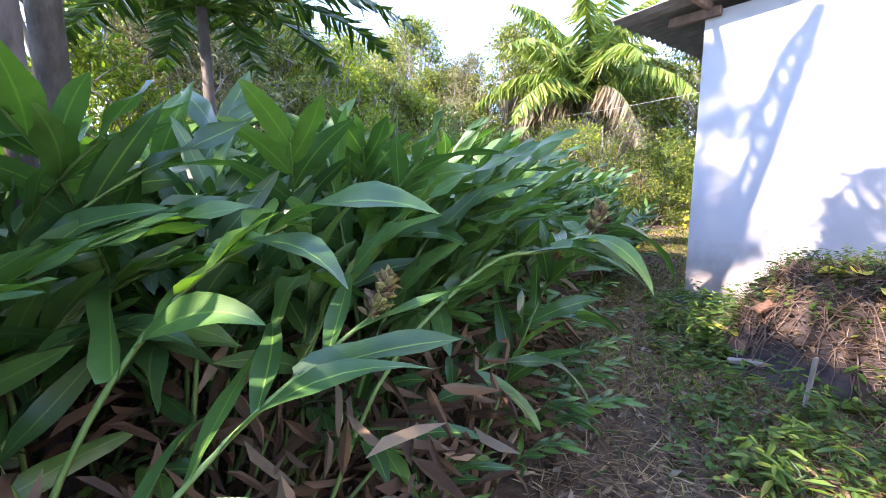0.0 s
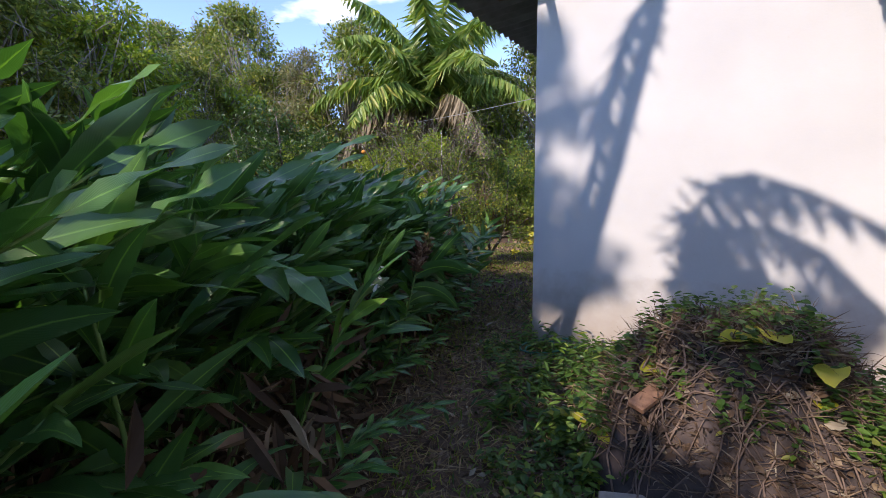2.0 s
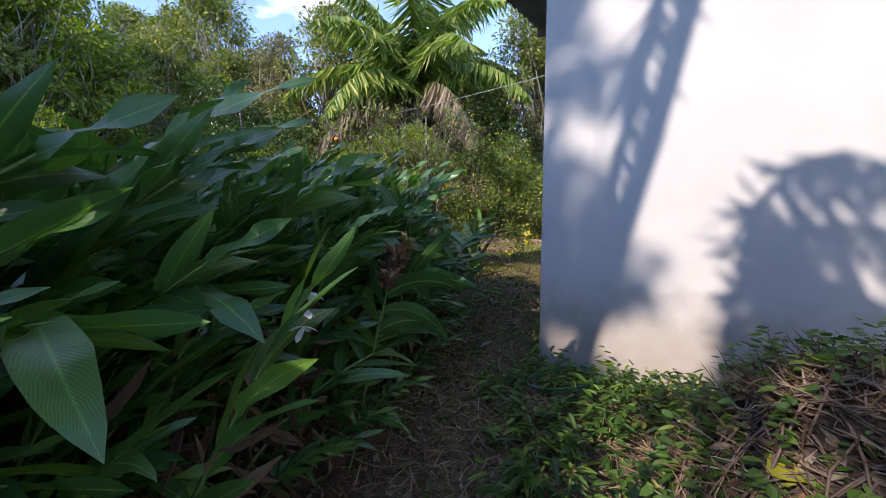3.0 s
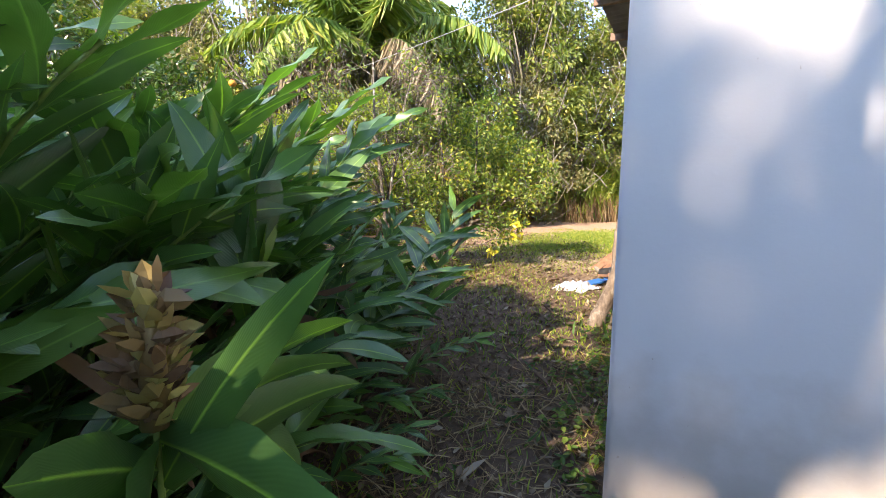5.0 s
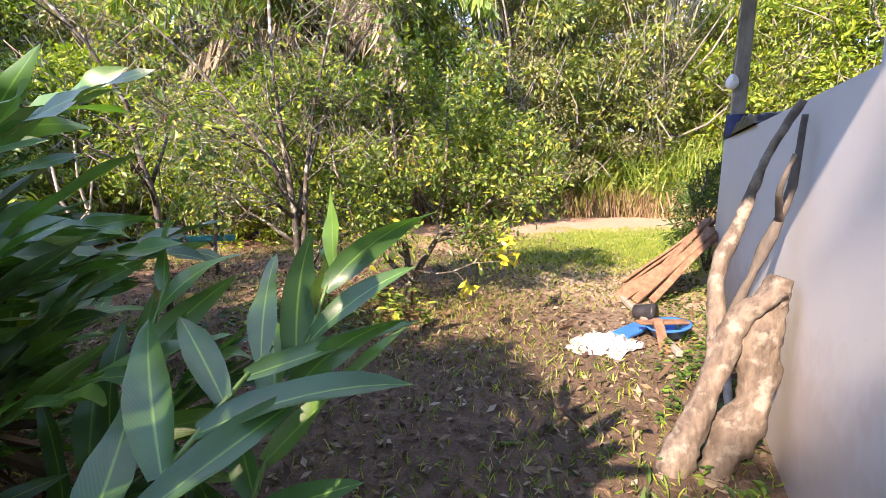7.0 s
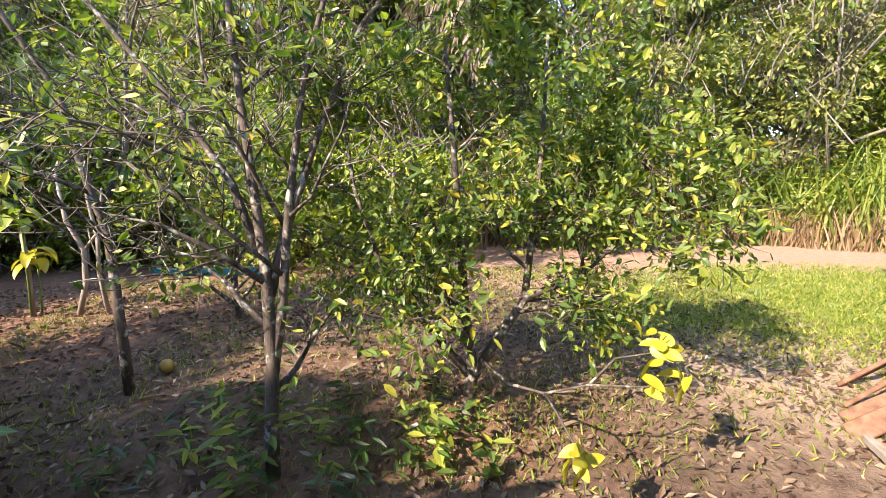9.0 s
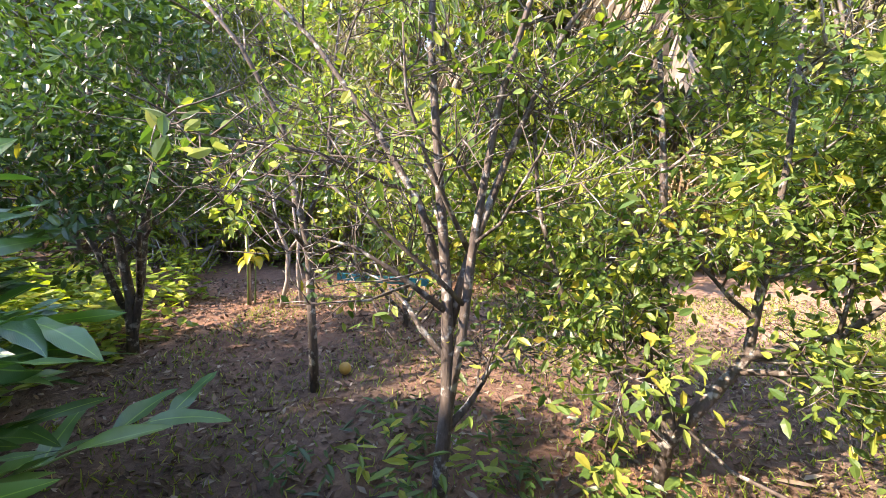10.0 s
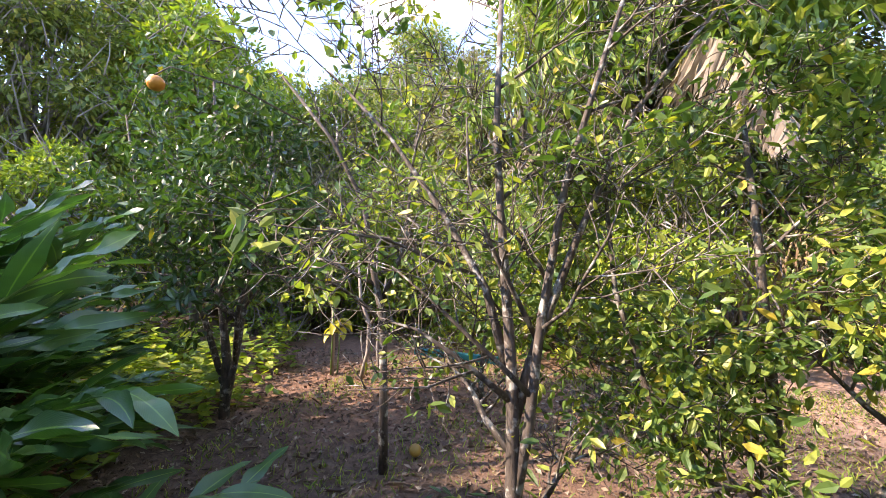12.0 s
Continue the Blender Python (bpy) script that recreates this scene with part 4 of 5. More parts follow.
def forest_tree(seed, height, trunk, crown_low, rx, leafsize, clumps, per, mat, label, bare=0.0):
    """A wild tree: bent trunk, limbs, and a crown of many leaf clumps with gaps."""
    rnd = random.Random(seed)
    g = np.random.default_rng(seed)
    root = thing("forest_tree", label, "tree", group="trees of the wood")
    main = bent((0, 0, -0.2), (rnd.gauss(0, 0.08), rnd.gauss(0, 0.08), 1), height * 0.8, 6, rnd, 0.10)
    lines = [(main, [trunk * (1 - 0.12 * i) for i in range(7)])]
    centres = []
    for i in range(clumps):
        a = rnd.uniform(0, 2 * math.pi)
        hz = crown_low + (height - crown_low) * rnd.random() ** 0.8
        belly = math.sin(math.pi * min(1, max(0.08, (hz - crown_low) / (height - crown_low) * 0.8 + 0.2))) ** 0.6
        r = rx * belly * rnd.uniform(0.35, 1.0)
        c = Vector((r * math.cos(a), r * math.sin(a), hz))
        centres.append(c)
        start = Vector(main[min(6, max(1, int(6 * hz / height * 0.85)))])
        if i % 2 == 0:
            midp = start.lerp(c, 0.5) + Vector((rnd.gauss(0, 0.15), rnd.gauss(0, 0.15), -0.15))
            lines.append(([tuple(start), tuple(midp), tuple(c)], [trunk * 0.32, trunk * 0.22, trunk * 0.07]))
    places, dirs = [], []
    for c in centres:
        s = rnd.uniform(0.28, 0.55) * rx * 0.5
        d = g.normal(size=(per, 3))
        d /= np.linalg.norm(d, axis=1, keepdims=True)
        places.append(np.array(c) + d * (s * g.uniform(0.45, 1.0, size=(per, 1)) * np.array([1.15, 1.15, 0.8])))
        dirs.append(d + g.normal(size=(per, 3)) * 0.5 + np.array([0, 0, -0.25]))
    places, dirs = np.concatenate(places), np.concatenate(dirs)
    ups = g.normal(size=dirs.shape) * 0.5 + np.array([0, 0, 0.8])
    rots = frames_from(dirs, ups) * (leafsize * g.uniform(0.6, 1.3, size=len(dirs)))[:, None, None]
    for c in centres:                    # pale twigs through every clump
        for _ in range(2):
            a = c + Vector((rnd.gauss(0, 0.5), rnd.gauss(0, 0.5), rnd.uniform(-1.0, -0.3))) * rx * 0.3
            e = c + Vector((rnd.gauss(0, 0.6), rnd.gauss(0, 0.6), rnd.uniform(0.1, 0.9))) * rx * 0.3
            lines.append(([tuple(a), tuple(a.lerp(e, 0.5) + Vector((rnd.gauss(0, 0.05), rnd.gauss(0, 0.05), 0))), tuple(e)], [0.014, 0.011, 0.005]))
    part("trunk", tubes("trunk", lines, M_BARK_FAR, 6), root)
    part("crown", scatter("crown", SIMPLE_LEAF, rots, places, mat), root)
    return root


WOODS.append(forest_tree(1, 7.0, 0.13, 1.2, 2.2, 0.145, 85, 145, M_FOREST, "leafy green tree of the wood's edge"))
WOODS.append(forest_tree(2, 7.4, 0.11, 2.0, 1.8, 0.12, 85, 140, M_FOREST_GREY, "olive-grey tree with many bare stems"))
WOODS.append(forest_tree(3, 6.2, 0.10, 0.6, 2.0, 0.14, 85, 140, M_FOREST_BRIGHT, "light green bushy tree in the sun"))
WOODS.append(forest_tree(4, 8.2, 0.15, 2.2, 2.4, 0.15, 90, 145, M_FOREST, "tall dark tree with an uneven crown"))
WOODS.append(forest_tree(5, 3.2, 0.06, 0.1, 1.5, 0.09, 85, 140, M_FOREST_BRIGHT, "round green shrub below the wood"))
WOODS.append(forest_tree(6, 3.6, 0.06, 0.2, 1.6, 0.09, 80, 135, M_FOREST_GREY, "dull olive shrub with dry twigs"))
fr = random.Random(9)
spots = []
for i in range(30):                      # front row of the wood, ahead
    x = -11 + 0.95 * i + fr.gauss(0, 0.4)
    yy = 18.2 + fr.gauss(0, 0.7) - max(0, x - 6) * 0.55
    spots.append((x, yy, fr.choice([0, 1, 1, 2, 3]), fr.uniform(0.82, 1.02)))
for i in range(23):                      # second row
    x = -14 + 1.55 * i + fr.gauss(0, 0.5)
    yy = 22.5 + fr.gauss(0, 1.0) - max(0, x - 8) * 0.45
    spots.append((x, yy, fr.choice([0, 1, 3, 3]), fr.uniform(0.85, 1.15)))
for i in range(12):                      # the side beyond the clearing
    yy = 15 - 1.5 * i + fr.gauss(0, 0.3)
    x = 16.5 + fr.gauss(0, 0.6)
    spots.append((x, yy, fr.choice([0, 2, 3]), fr.uniform(0.9, 1.1)))
for i in range(12):                      # the side behind the thicket
    yy = 1.5 + 1.5 * i + fr.gauss(0, 0.4)
    x = -6.3 + fr.gauss(0, 0.5)
    spots.append((x, yy, fr.choice([0, 2, 3, 1]), (fr.uniform(0.6, 0.7) if yy < 3 else fr.uniform(0.36, 0.44)) if yy < 10 else fr.uniform(0.95, 1.15)))
for i in range(14):                      # low shrubs along the wood's foot
    x = -8 + 1.35 * i + fr.gauss(0, 0.3)
    yy = 16.0 + fr.gauss(0, 0.5) - max(0, x - 7) * 0.6
    if abs(x - 4.9) > 1.5:
        spots.append((x, yy, fr.choice([4, 5]), fr.uniform(0.8, 1.1)))
for x, yy, k in [(-4.6, 12.6, 0), (-3.2, 14.2, 2), (-5.5, 15.5, 3), (-3.4, 4.6, 4), (-3.6, 6.4, 5), (-4.0, 8.2, 4), (-2.6, 11.6, 4), (-1.2, 14.2, 4)]:
    spots.append((x, yy, k, 0.95))
for i in range(9):                      # sunlit shrubs before the wood
    spots.append((-2.5 + 0.95 * i + fr.gauss(0, 0.3), 15.2 + fr.gauss(0, 0.5) - 0.12 * i, 4, fr.uniform(0.7, 1.1)))
for x, yy in [(-9, -6), (-5, -9), (0, -10), (5, -9), (10, -7), (14, -5)]:   # behind the walker
    spots.append((x, yy, fr.choice([0, 3]), 1.0))
done = set()
for x, yy, k, s in spots:
    m = Matrix.Translation((x, yy, ground_z(x, yy))) @ Matrix.Rotation(fr.uniform(0, 6.28), 4, 'Z') @ Matrix.Scale(s, 4)
    if k in done:
        copy_thing(WOODS[k], m)
    else:
        done.add(k)
        WOODS[k].matrix_basis = m

# mostly unseen trees added up-sun of the house; their shade dapples thicket and wall
sh = forest_tree(12, 12.3, 0.16, 6.9, 0.85, 0.20, 42, 80, M_FOREST, "tall narrow tree standing behind the thicket")
sh.matrix_basis = Matrix.Translation((-9.05, -1.28, 0))
sh = forest_tree(13, 7.25, 0.14, 6.1, 0.85, 0.18, 17, 70, M_FOREST, "leafy tree standing over the thicket")
sh.matrix_basis = Matrix.Translation((-4.2, -0.5, 0))

sh = forest_tree(14, 5.4, 0.10, 3.6, 1.1, 0.18, 24, 80, M_FOREST, "low leafy tree added unseen to shade the thicket")
sh.matrix_basis = Matrix.Translation((-4.4, -0.95, 0))

for seed, h, low, rx, at in [(15, 6.2, 4.3, 1.5, (-4.4, 5.1)), (16, 5.4, 3.2, 1.4, (-4.7, 7.0)), (17, 6.9, 4.9, 1.35, (-4.6, 3.4))]:
    sh = forest_tree(seed, h, 0.12, low, rx, 0.15, 60, 110, M_FOREST, "leafy tree shading the ginger thicket")
    sh.matrix_basis = Matrix.Translation((*at, 0))

# ---- palms ----


def frond_arrays(points, count, length, hang, rnd, width=0.028, sweep=0.45):
    """A feather leaf: rachis points and leaflets on both sides that hang down. Returns tube lines and leaflet transforms."""
    pts = [Vector(p) for p in points]
    rots, places = [], []
    for i in range(count):
        f = 0.1 + 0.9 * i / (count - 1)
        at = f * (len(pts) - 1)
        j = min(int(at), len(pts) - 2)
        p = pts[j].lerp(pts[j + 1], at - j)
        t = (pts[j + 1] - pts[j]).normalized()
        side = t.cross(Vector((0, 0, 1)))
        if side.length < 0.05:
            side = Vector((1, 0, 0))
        side.normalize()
        for sgn in (-1, 1):
            w = (t * sweep + side * sgn * rnd.uniform(0.7, 1.1) + Vector((0, 0, -hang * rnd.uniform(0.6, 1.3)))).normalized()
            ll = length * math.sin(math.pi * min(0.98, 0.25 + 0.72 * f)) ** 0.6 * rnd.uniform(0.8, 1.1)
            y = Vector((rnd.gauss(0, 1), rnd.gauss(0, 1), rnd.gauss(0, 1))).cross(w).normalized()
            z = w.cross(y)
            places.append(tuple(p))
            rots.append([[w.x * ll, y.x * width, z.x * ll], [w.y * ll, y.y * width, z.y * ll], [w.z * ll, y.z * width, z.z * ll]])
    return rots, places


LEAFLET = ([(0, 0.5, 0), (0, -0.5, 0), (0.5, 0.6, -0.05), (0.5, -0.6, -0.05), (1, 0, -0.22)], [(0, 1, 3, 2), (2, 3, 4)])


def frond(root, points, count, length, hang, rnd, mat, name="frond", width=0.028):
    rots, places = frond_arrays(points, count, length, hang, rnd, width)
    ob = part(name, scatter(name, LEAFLET, rots, places, mat), root)
    k = len(points)
    part("rachis", tubes("rachis", [(points, [0.02 - 0.016 * i / (k - 1) for i in range(k)])], M_GINGER_STEM, 5), ob)
    return ob


def palm(base, crown_z, fronds, length, seed, label, trunk_r=0.13, dry=2):
    rnd = random.Random(seed)
    root = thing("palm_tree", label, "palm", Matrix.Translation((base[0], base[1], ground_z(*base) - 0.05)))
    part("trunk", tubes("trunk", [([(0, 0, 0), (0.03, 0, crown_z * 0.5), (0, 0, crown_z)], [trunk_r * 1.2, trunk_r, trunk_r])], M_BARK_FAR, 10), root)
    for i in range(fronds):
        a = 2.4 * i + rnd.gauss(0, 0.2)
        old = i / fronds
        p, w = Vector((0, 0, crown_z)), Vector((math.cos(a) * (0.3 + 0.7 * old), math.sin(a) * (0.3 + 0.7 * old), 2.1 - 2.0 * old)).normalized()
        pts = [tuple(p)]
        for s in range(9):
            p = p + w * length / 9
            w = (w + Vector((math.cos(a) * 0.05, math.sin(a) * 0.05, -0.16 - 0.1 * old))).normalized()
            pts.append(tuple(p))
        dead = i >= fronds - dry
        frond(root, pts, 110, 1.05, 1.1 if not dead else 2.6, rnd, M_PALM_DRY if dead else M_PALM, "dry_frond" if dead else "frond", 0.065)
    return root


palm((5.0, 16.0), 4.4, 26, 4.4, 3, "tall feather palm with drooping yellow-green fronds", dry=4)

# feather palm over the thicket; its long fronds throw their shadow on the front wall
near_palm = thing("palm_tree", "feather palm rising out of the ginger thicket", "palm", Matrix.Translation((-2.3, 1.75, 0)))
rp = random.Random(77)
part("trunk", tubes("trunk", [([(-0.24, 1.27, -0.1), (0.26, 0.64, 3.4), (0.62, 0.2, 5.6), (0.82, -0.04, 7.0)], [0.10, 0.075, 0.065, 0.06])], M_BRANCH, 10), near_palm)


def shaded(a, z, dist):
    """The point dist before the front wall whose shadow falls at a along it and z up."""
    p = HOUSE @ Vector((a - 0.185 * dist, -dist, z + 0.708 * dist))
    return tuple(p - Vector((-2.3, 1.75, 0)))


CROWN = (0.82, -0.04, 7.0)
line = [(0.98, 3.02, 5.7), (0.88, 2.8, 5.5), (0.74, 2.44, 5.3), (0.62, 1.9, 5.1), (0.52, 1.35, 5.0), (0.46, 0.9, 5.0)]
blade = frond(near_palm, [shaded(*q) for q in line], 60, 0.46, 1.2, rp, M_PALM, "frond", 0.034)
part("stalk", tubes("stalk", [([CROWN, shaded(*line[0])], [0.008, 0.006])], M_GINGER_STEM, 5), blade)

# a lower slender palm added beside it, fronds placed for the arched wall shadow
low_palm = thing("palm_tree", "slender low palm added to cast arching frond shadows on the wall", "palm", Matrix.Translation((-2.3, 1.75, 0)))
top = shaded(1.20, 0.5, 5.7)
part("trunk", tubes("trunk", [([(top[0] - 0.05, top[1], -0.1), (top[0] - 0.03, top[1], 2.3), top], [0.05, 0.04, 0.035])], M_BRANCH, 9), low_palm)
for line in ([(1.22, 0.80, 5.6), (1.27, 1.15, 5.5), (1.43, 1.42, 5.4), (1.65, 1.50, 5.2), (2.0, 1.36, 5.0), (2.45, 1.08, 4.8)],
             [(1.25, 0.75, 5.6), (1.45, 1.1, 5.5), (1.8, 1.12, 5.3), (2.1, 0.95, 5.1), (2.4, 0.6, 4.9)],
             [(1.22, 0.6, 5.6), (1.35, 0.8, 5.5), (1.7, 0.8, 5.3), (2.1, 0.55, 5.1)]):
    blade = frond(low_palm, [shaded(*q) for q in line], 60, 0.46, 1.2, rp, M_PALM, "frond", 0.034)
    part("stalk", tubes("stalk", [([top, shaded(*line[0])], [0.008, 0.006])], M_GINGER_STEM, 5), blade)
# tree fern behind the thicket
fern = thing("tree_fern", "tree fern with dark green feathery fronds", "fern", Matrix.Translation((-1.9, 3.7, 0)))
part("trunk", tubes("trunk", [([(0, 0, -0.1), (0.02, 0, 1.5), (0, 0, 2.7)], [0.06, 0.045, 0.04])], M_BRANCH, 9), fern)
for i in range(11):
    a = i * 0.571
    p, w = Vector((0, 0, 2.7)), Vector((math.cos(a), math.sin(a), 0.45)).normalized()
    pts = [tuple(p)]
    for s in range(8):
        p = p + w * 0.22
        w = (w + Vector((0, 0, -0.15))).normalized()
        pts.append(tuple(p))
    frond(fern, pts, 46, 0.34, 0.25, rp, M_CITRUS_DARK, "frond", 0.035)

# ---- bank of tall grass at the wood's edge ----
BLADE = ([(0, 0.5, 0), (0, -0.5, 0), (0.4, 0.6, 0.03), (0.4, -0.6, 0.03), (0.8, 0.4, -0.06), (0.8, -0.4, -0.06), (1, 0, -0.22)], [(0, 1, 3, 2), (2, 3, 5, 4), (4, 5, 6)])


def blades(name, places, length, width, spread, mat, seed, label, category):
    g = np.random.default_rng(seed)
    places = np.asarray(places, float)
    d = g.normal(size=places.shape) * spread
    d[:, 2] = 1.0
    ll = length * g.uniform(0.55, 1.2, size=len(places))
    fr_ = frames_from(d, g.normal(size=places.shape))
    rots = np.stack([fr_[:, :, 0] * ll[:, None], fr_[:, :, 1] * (width * g.uniform(0.6, 1.3, size=len(places)))[:, None], fr_[:, :, 2] * ll[:, None]], axis=2)
    return tagged(new(name, scatter(name, BLADE, rots, places, mat)), label, category, kind="stuff")


def along(line, count, depth, g, z=0.0):
    """Random places along a line on the ground, spread to its far side."""
    out = []
    seg = [math.dist(a, c) for a, c in zip(line, line[1:])]
    for _ in range(count):
        r = g.uniform(0, sum(seg))
        i = 0
        while r > seg[i]:
            r -= seg[i]
            i += 1
        a, c = line[i], line[i + 1]
        f = r / seg[i]
        nxv = ((c[1] - a[1]) / seg[i], -(c[0] - a[0]) / seg[i])
        e = g.uniform(0, depth)
        x, yy = a[0] + (c[0] - a[0]) * f + nxv[0] * e, a[1] + (c[1] - a[1]) * f + nxv[1] * e
        out.append((x, yy, ground_z(x, yy) - 0.03 + z * e))
    return out


BANK = [(15.5, 9.0), (14.2, 12.4), (12.6, 14.2), (10.4, 15.6), (8.0, 16.2)]
g9 = np.random.default_rng(4)
blades("tall_grass", along(BANK, 5500, 2.6, g9), 1.95, 0.036, 0.35, M_REED, 41, "tall green and yellow grass on the bank", "grass")
blades("dry_reeds", along([(9.5, 15.2), (4.0, 14.9), (-2.0, 15.4)], 800, 2.0, g9), 2.3, 0.03, 0.14, M_DRY, 43, "tall pale dry stems before the wood", "reeds")
blades("dry_stems", along([(q[0] - 0.15, q[1] - 0.12) for q in BANK], 2200, 0.45, g9), 0.85, 0.022, 0.22, M_DRY, 42, "dry straw-coloured stems at the foot of the bank", "grass")

# ---- ground cover ----

g3 = np.random.default_rng(17)


def spots_in(count, x0, x1, y0, y1, test=None):
    out = []
    while len(out) < count:
        x, yy = g3.uniform(x0, x1), g3.uniform(y0, y1)
        if test is None or test(x, yy):
            out.append((x, yy, ground_z(x, yy)))
    return out


def off_house(x, yy):
    q = HOUSE.inverted() @ Vector((x, yy, 0))
    return not (q.x > -0.02 and -3.25 < q.y < 6.2 and (q.y > -0.05 or q.x > 2.4))


def patchy(x, yy):
    return off_house(x, yy) and noise.noise(Vector((x * 0.8, yy * 0.8, 7))) > g3.uniform(-0.5, 0.5)


def lawn(x, yy):
    return ((x - 9.0) / 3.2) ** 2 + ((yy - 11.0) / 1.9) ** 2 < g3.uniform(0.3, 1.2)


def flat_leaves(name, places, size, mat, seed, label, template=LEAF, tilt=0.35):
    g = np.random.default_rng(seed)
    places = np.asarray(places, float)
    d = g.normal(size=places.shape)
    d[:, 2] *= tilt
    ups = g.normal(size=places.shape) * tilt + np.array([0, 0, 1])
    rots = frames_from(d, ups) * (size * g.uniform(0.5, 1.4, size=len(places)))[:, None, None]
    places[:, 2] += 0.012
    return tagged(new(name, scatter(name, template, rots, places, mat)), label, "leaves", kind="stuff")


flat_leaves("leaf_litter", spots_in(46000, -1, 8, 0.3, 13.5, off_house), 0.05, M_LITTER, 51, "dry brown fallen leaves on the soil", SIMPLE_LEAF, 0.5)
flat_leaves("large_leaf_litter", spots_in(1100, -0.5, 6, 0.5, 12.5, off_house), 0.13, M_LITTER, 52, "large dry fallen leaves", leaf_template(0.22, 0.1, 0.2))
blades("short_grass", spots_in(30000, 1.0, 9.5, 1.0, 13.5, patchy), 0.055, 0.006, 0.7, M_GRASS, 53, "short patchy grass", "grass")
blades("lawn_grass", spots_in(16000, 5.8, 12.3, 9.0, 13.0, lawn), 0.06, 0.008, 0.7, M_GRASS, 54, "bright short grass in the clearing", "grass")


def weeds(name, places, height, leaf, mat, seed, label, per=9, template=BROAD_LEAF):
    """Low herbs: a few stems each, with pairs of small leaves."""
    g = np.random.default_rng(seed)
    pl, di = [], []
    for (x, yy, z) in places:
        h = height * g.uniform(0.5, 1.2)
        lx, ly = g.normal(size=2) * 0.25 * h
        for i in range(per):
            f = (i + 1) / per
            a = g.uniform(0, 6.28)
            pl.append((x + lx * f, yy + ly * f, z + h * f))
            di.append((math.cos(a), math.sin(a), g.uniform(-0.3, 0.4)))
    pl, di = np.array(pl), np.array(di)
    ups = g.normal(size=pl.shape) * 0.3 + np.array([0, 0, 1])
    rots = frames_from(di, ups) * (leaf * g.uniform(0.6, 1.3, size=len(pl)))[:, None, None]
    return tagged(new(name, scatter(name, template, rots, pl, mat)), label, "weeds", kind="stuff")


MOUND = (2.82, 2.95)


def mound_z(x, yy):
    """Height of the spoil heap above the ground: steep dark face towards the path."""
    q = HOUSE.inverted() @ Vector((x, yy, 0))
    a, c = (q.x - 1.62) / 0.80, (q.y + 1.42) / 0.80
    r = math.sqrt(a * a + c * c)
    h = 0.76 * (1 - smoothstep(0.30, 1.12, r)) + 0.06 * noise.noise(Vector((x * 4, yy * 4, 0)))
    return h


def weedy(x, yy):
    q = HOUSE.inverted() @ Vector((x, yy, 0))
    return -0.6 < q.x < 2.4 and -3.6 < q.y < -0.03 and edge_x(yy) < x - 0.75 and mound_z(x, yy) < 0.25


weeds("herbs", spots_in(560, 0.6, 5, 0.8, 6, lambda x, yy: weedy(x, yy) and noise.noise(Vector((x * 1.7, yy * 1.7, 2))) > -0.05), 0.15, 0.048, M_WEED, 61, "low green herbs between path and wall")
weeds("tall_herbs", spots_in(150, 0.6, 5, 0.8, 6, lambda x, yy: weedy(x, yy) and noise.noise(Vector((x * 2.3, yy * 2.3, 9))) > 0.0), 0.26, 0.085, M_WEED, 74, "taller narrow-leaved herbs before the wall", 13, leaf_template(0.26, 0.1, 0.25))
blades("straw", spots_in(9000, 0.4, 5, 0.6, 6.5, lambda x, yy: off_house(x, yy) and x > edge_x(yy) + 0.1), 0.15, 0.005, 4.0, M_DRY, 69, "dry straw and cut grass strewn on the soil", "straw")
weeds("wall_weeds", spots_in(190, 3.0, 7.2, 5.2, 8.8, lambda x, yy: -0.45 < (HOUSE.inverted() @ Vector((x, yy, 0))).x < -0.03), 0.09, 0.038, M_WEED, 62, "bright green weeds at the foot of the side wall")
weeds("under_tree_weeds", spots_in(34, 2.6, 4.3, 8.9, 10.0), 0.20, 0.085, M_CITRUS_DARK, 63, "young green shoots below the citrus tree", 8, leaf_template(0.28, 0.1, 0.2))
weeds("tree_shoots", spots_in(8, 2.95, 3.65, 9.05, 9.7), 0.45, 0.085, M_CITRUS, 72, "leafy shoots round the citrus trunk", 16, leaf_template(0.3, 0.1, 0.2))
weeds("bush_shoots", spots_in(7, 3.9, 4.4, 8.95, 9.4), 0.36, 0.08, M_CITRUS, 73, "leafy low shoots under the citrus bush", 14, LEAF)
weeds("thicket_herbs", spots_in(800, -6, 0.75, 9.3, 12.5, lambda x, yy: x < 0.3 or yy < 11.4), 0.5, 0.12, M_FOREST_BRIGHT, 64, "leafy undergrowth beyond the thicket", 12)

weeds("bank_plants", along(BANK, 2100, 2.6, g9), 2.0, 0.15, M_FOREST_BRIGHT, 65, "leafy green plants on the bank", 16, leaf_template(0.3, 0.1, 0.2))

flat_leaves("green_trimmings", spots_in(900, 0.3, 4.5, 1.0, 7.5, lambda x, yy: off_house(x, yy) and x > edge_x(yy) - 0.1), 0.10, M_GINGER_MASS_PLAIN, 58, "cut green leaves scattered on the path", leaf_template(0.2, 0.1, 0.2), 0.5)

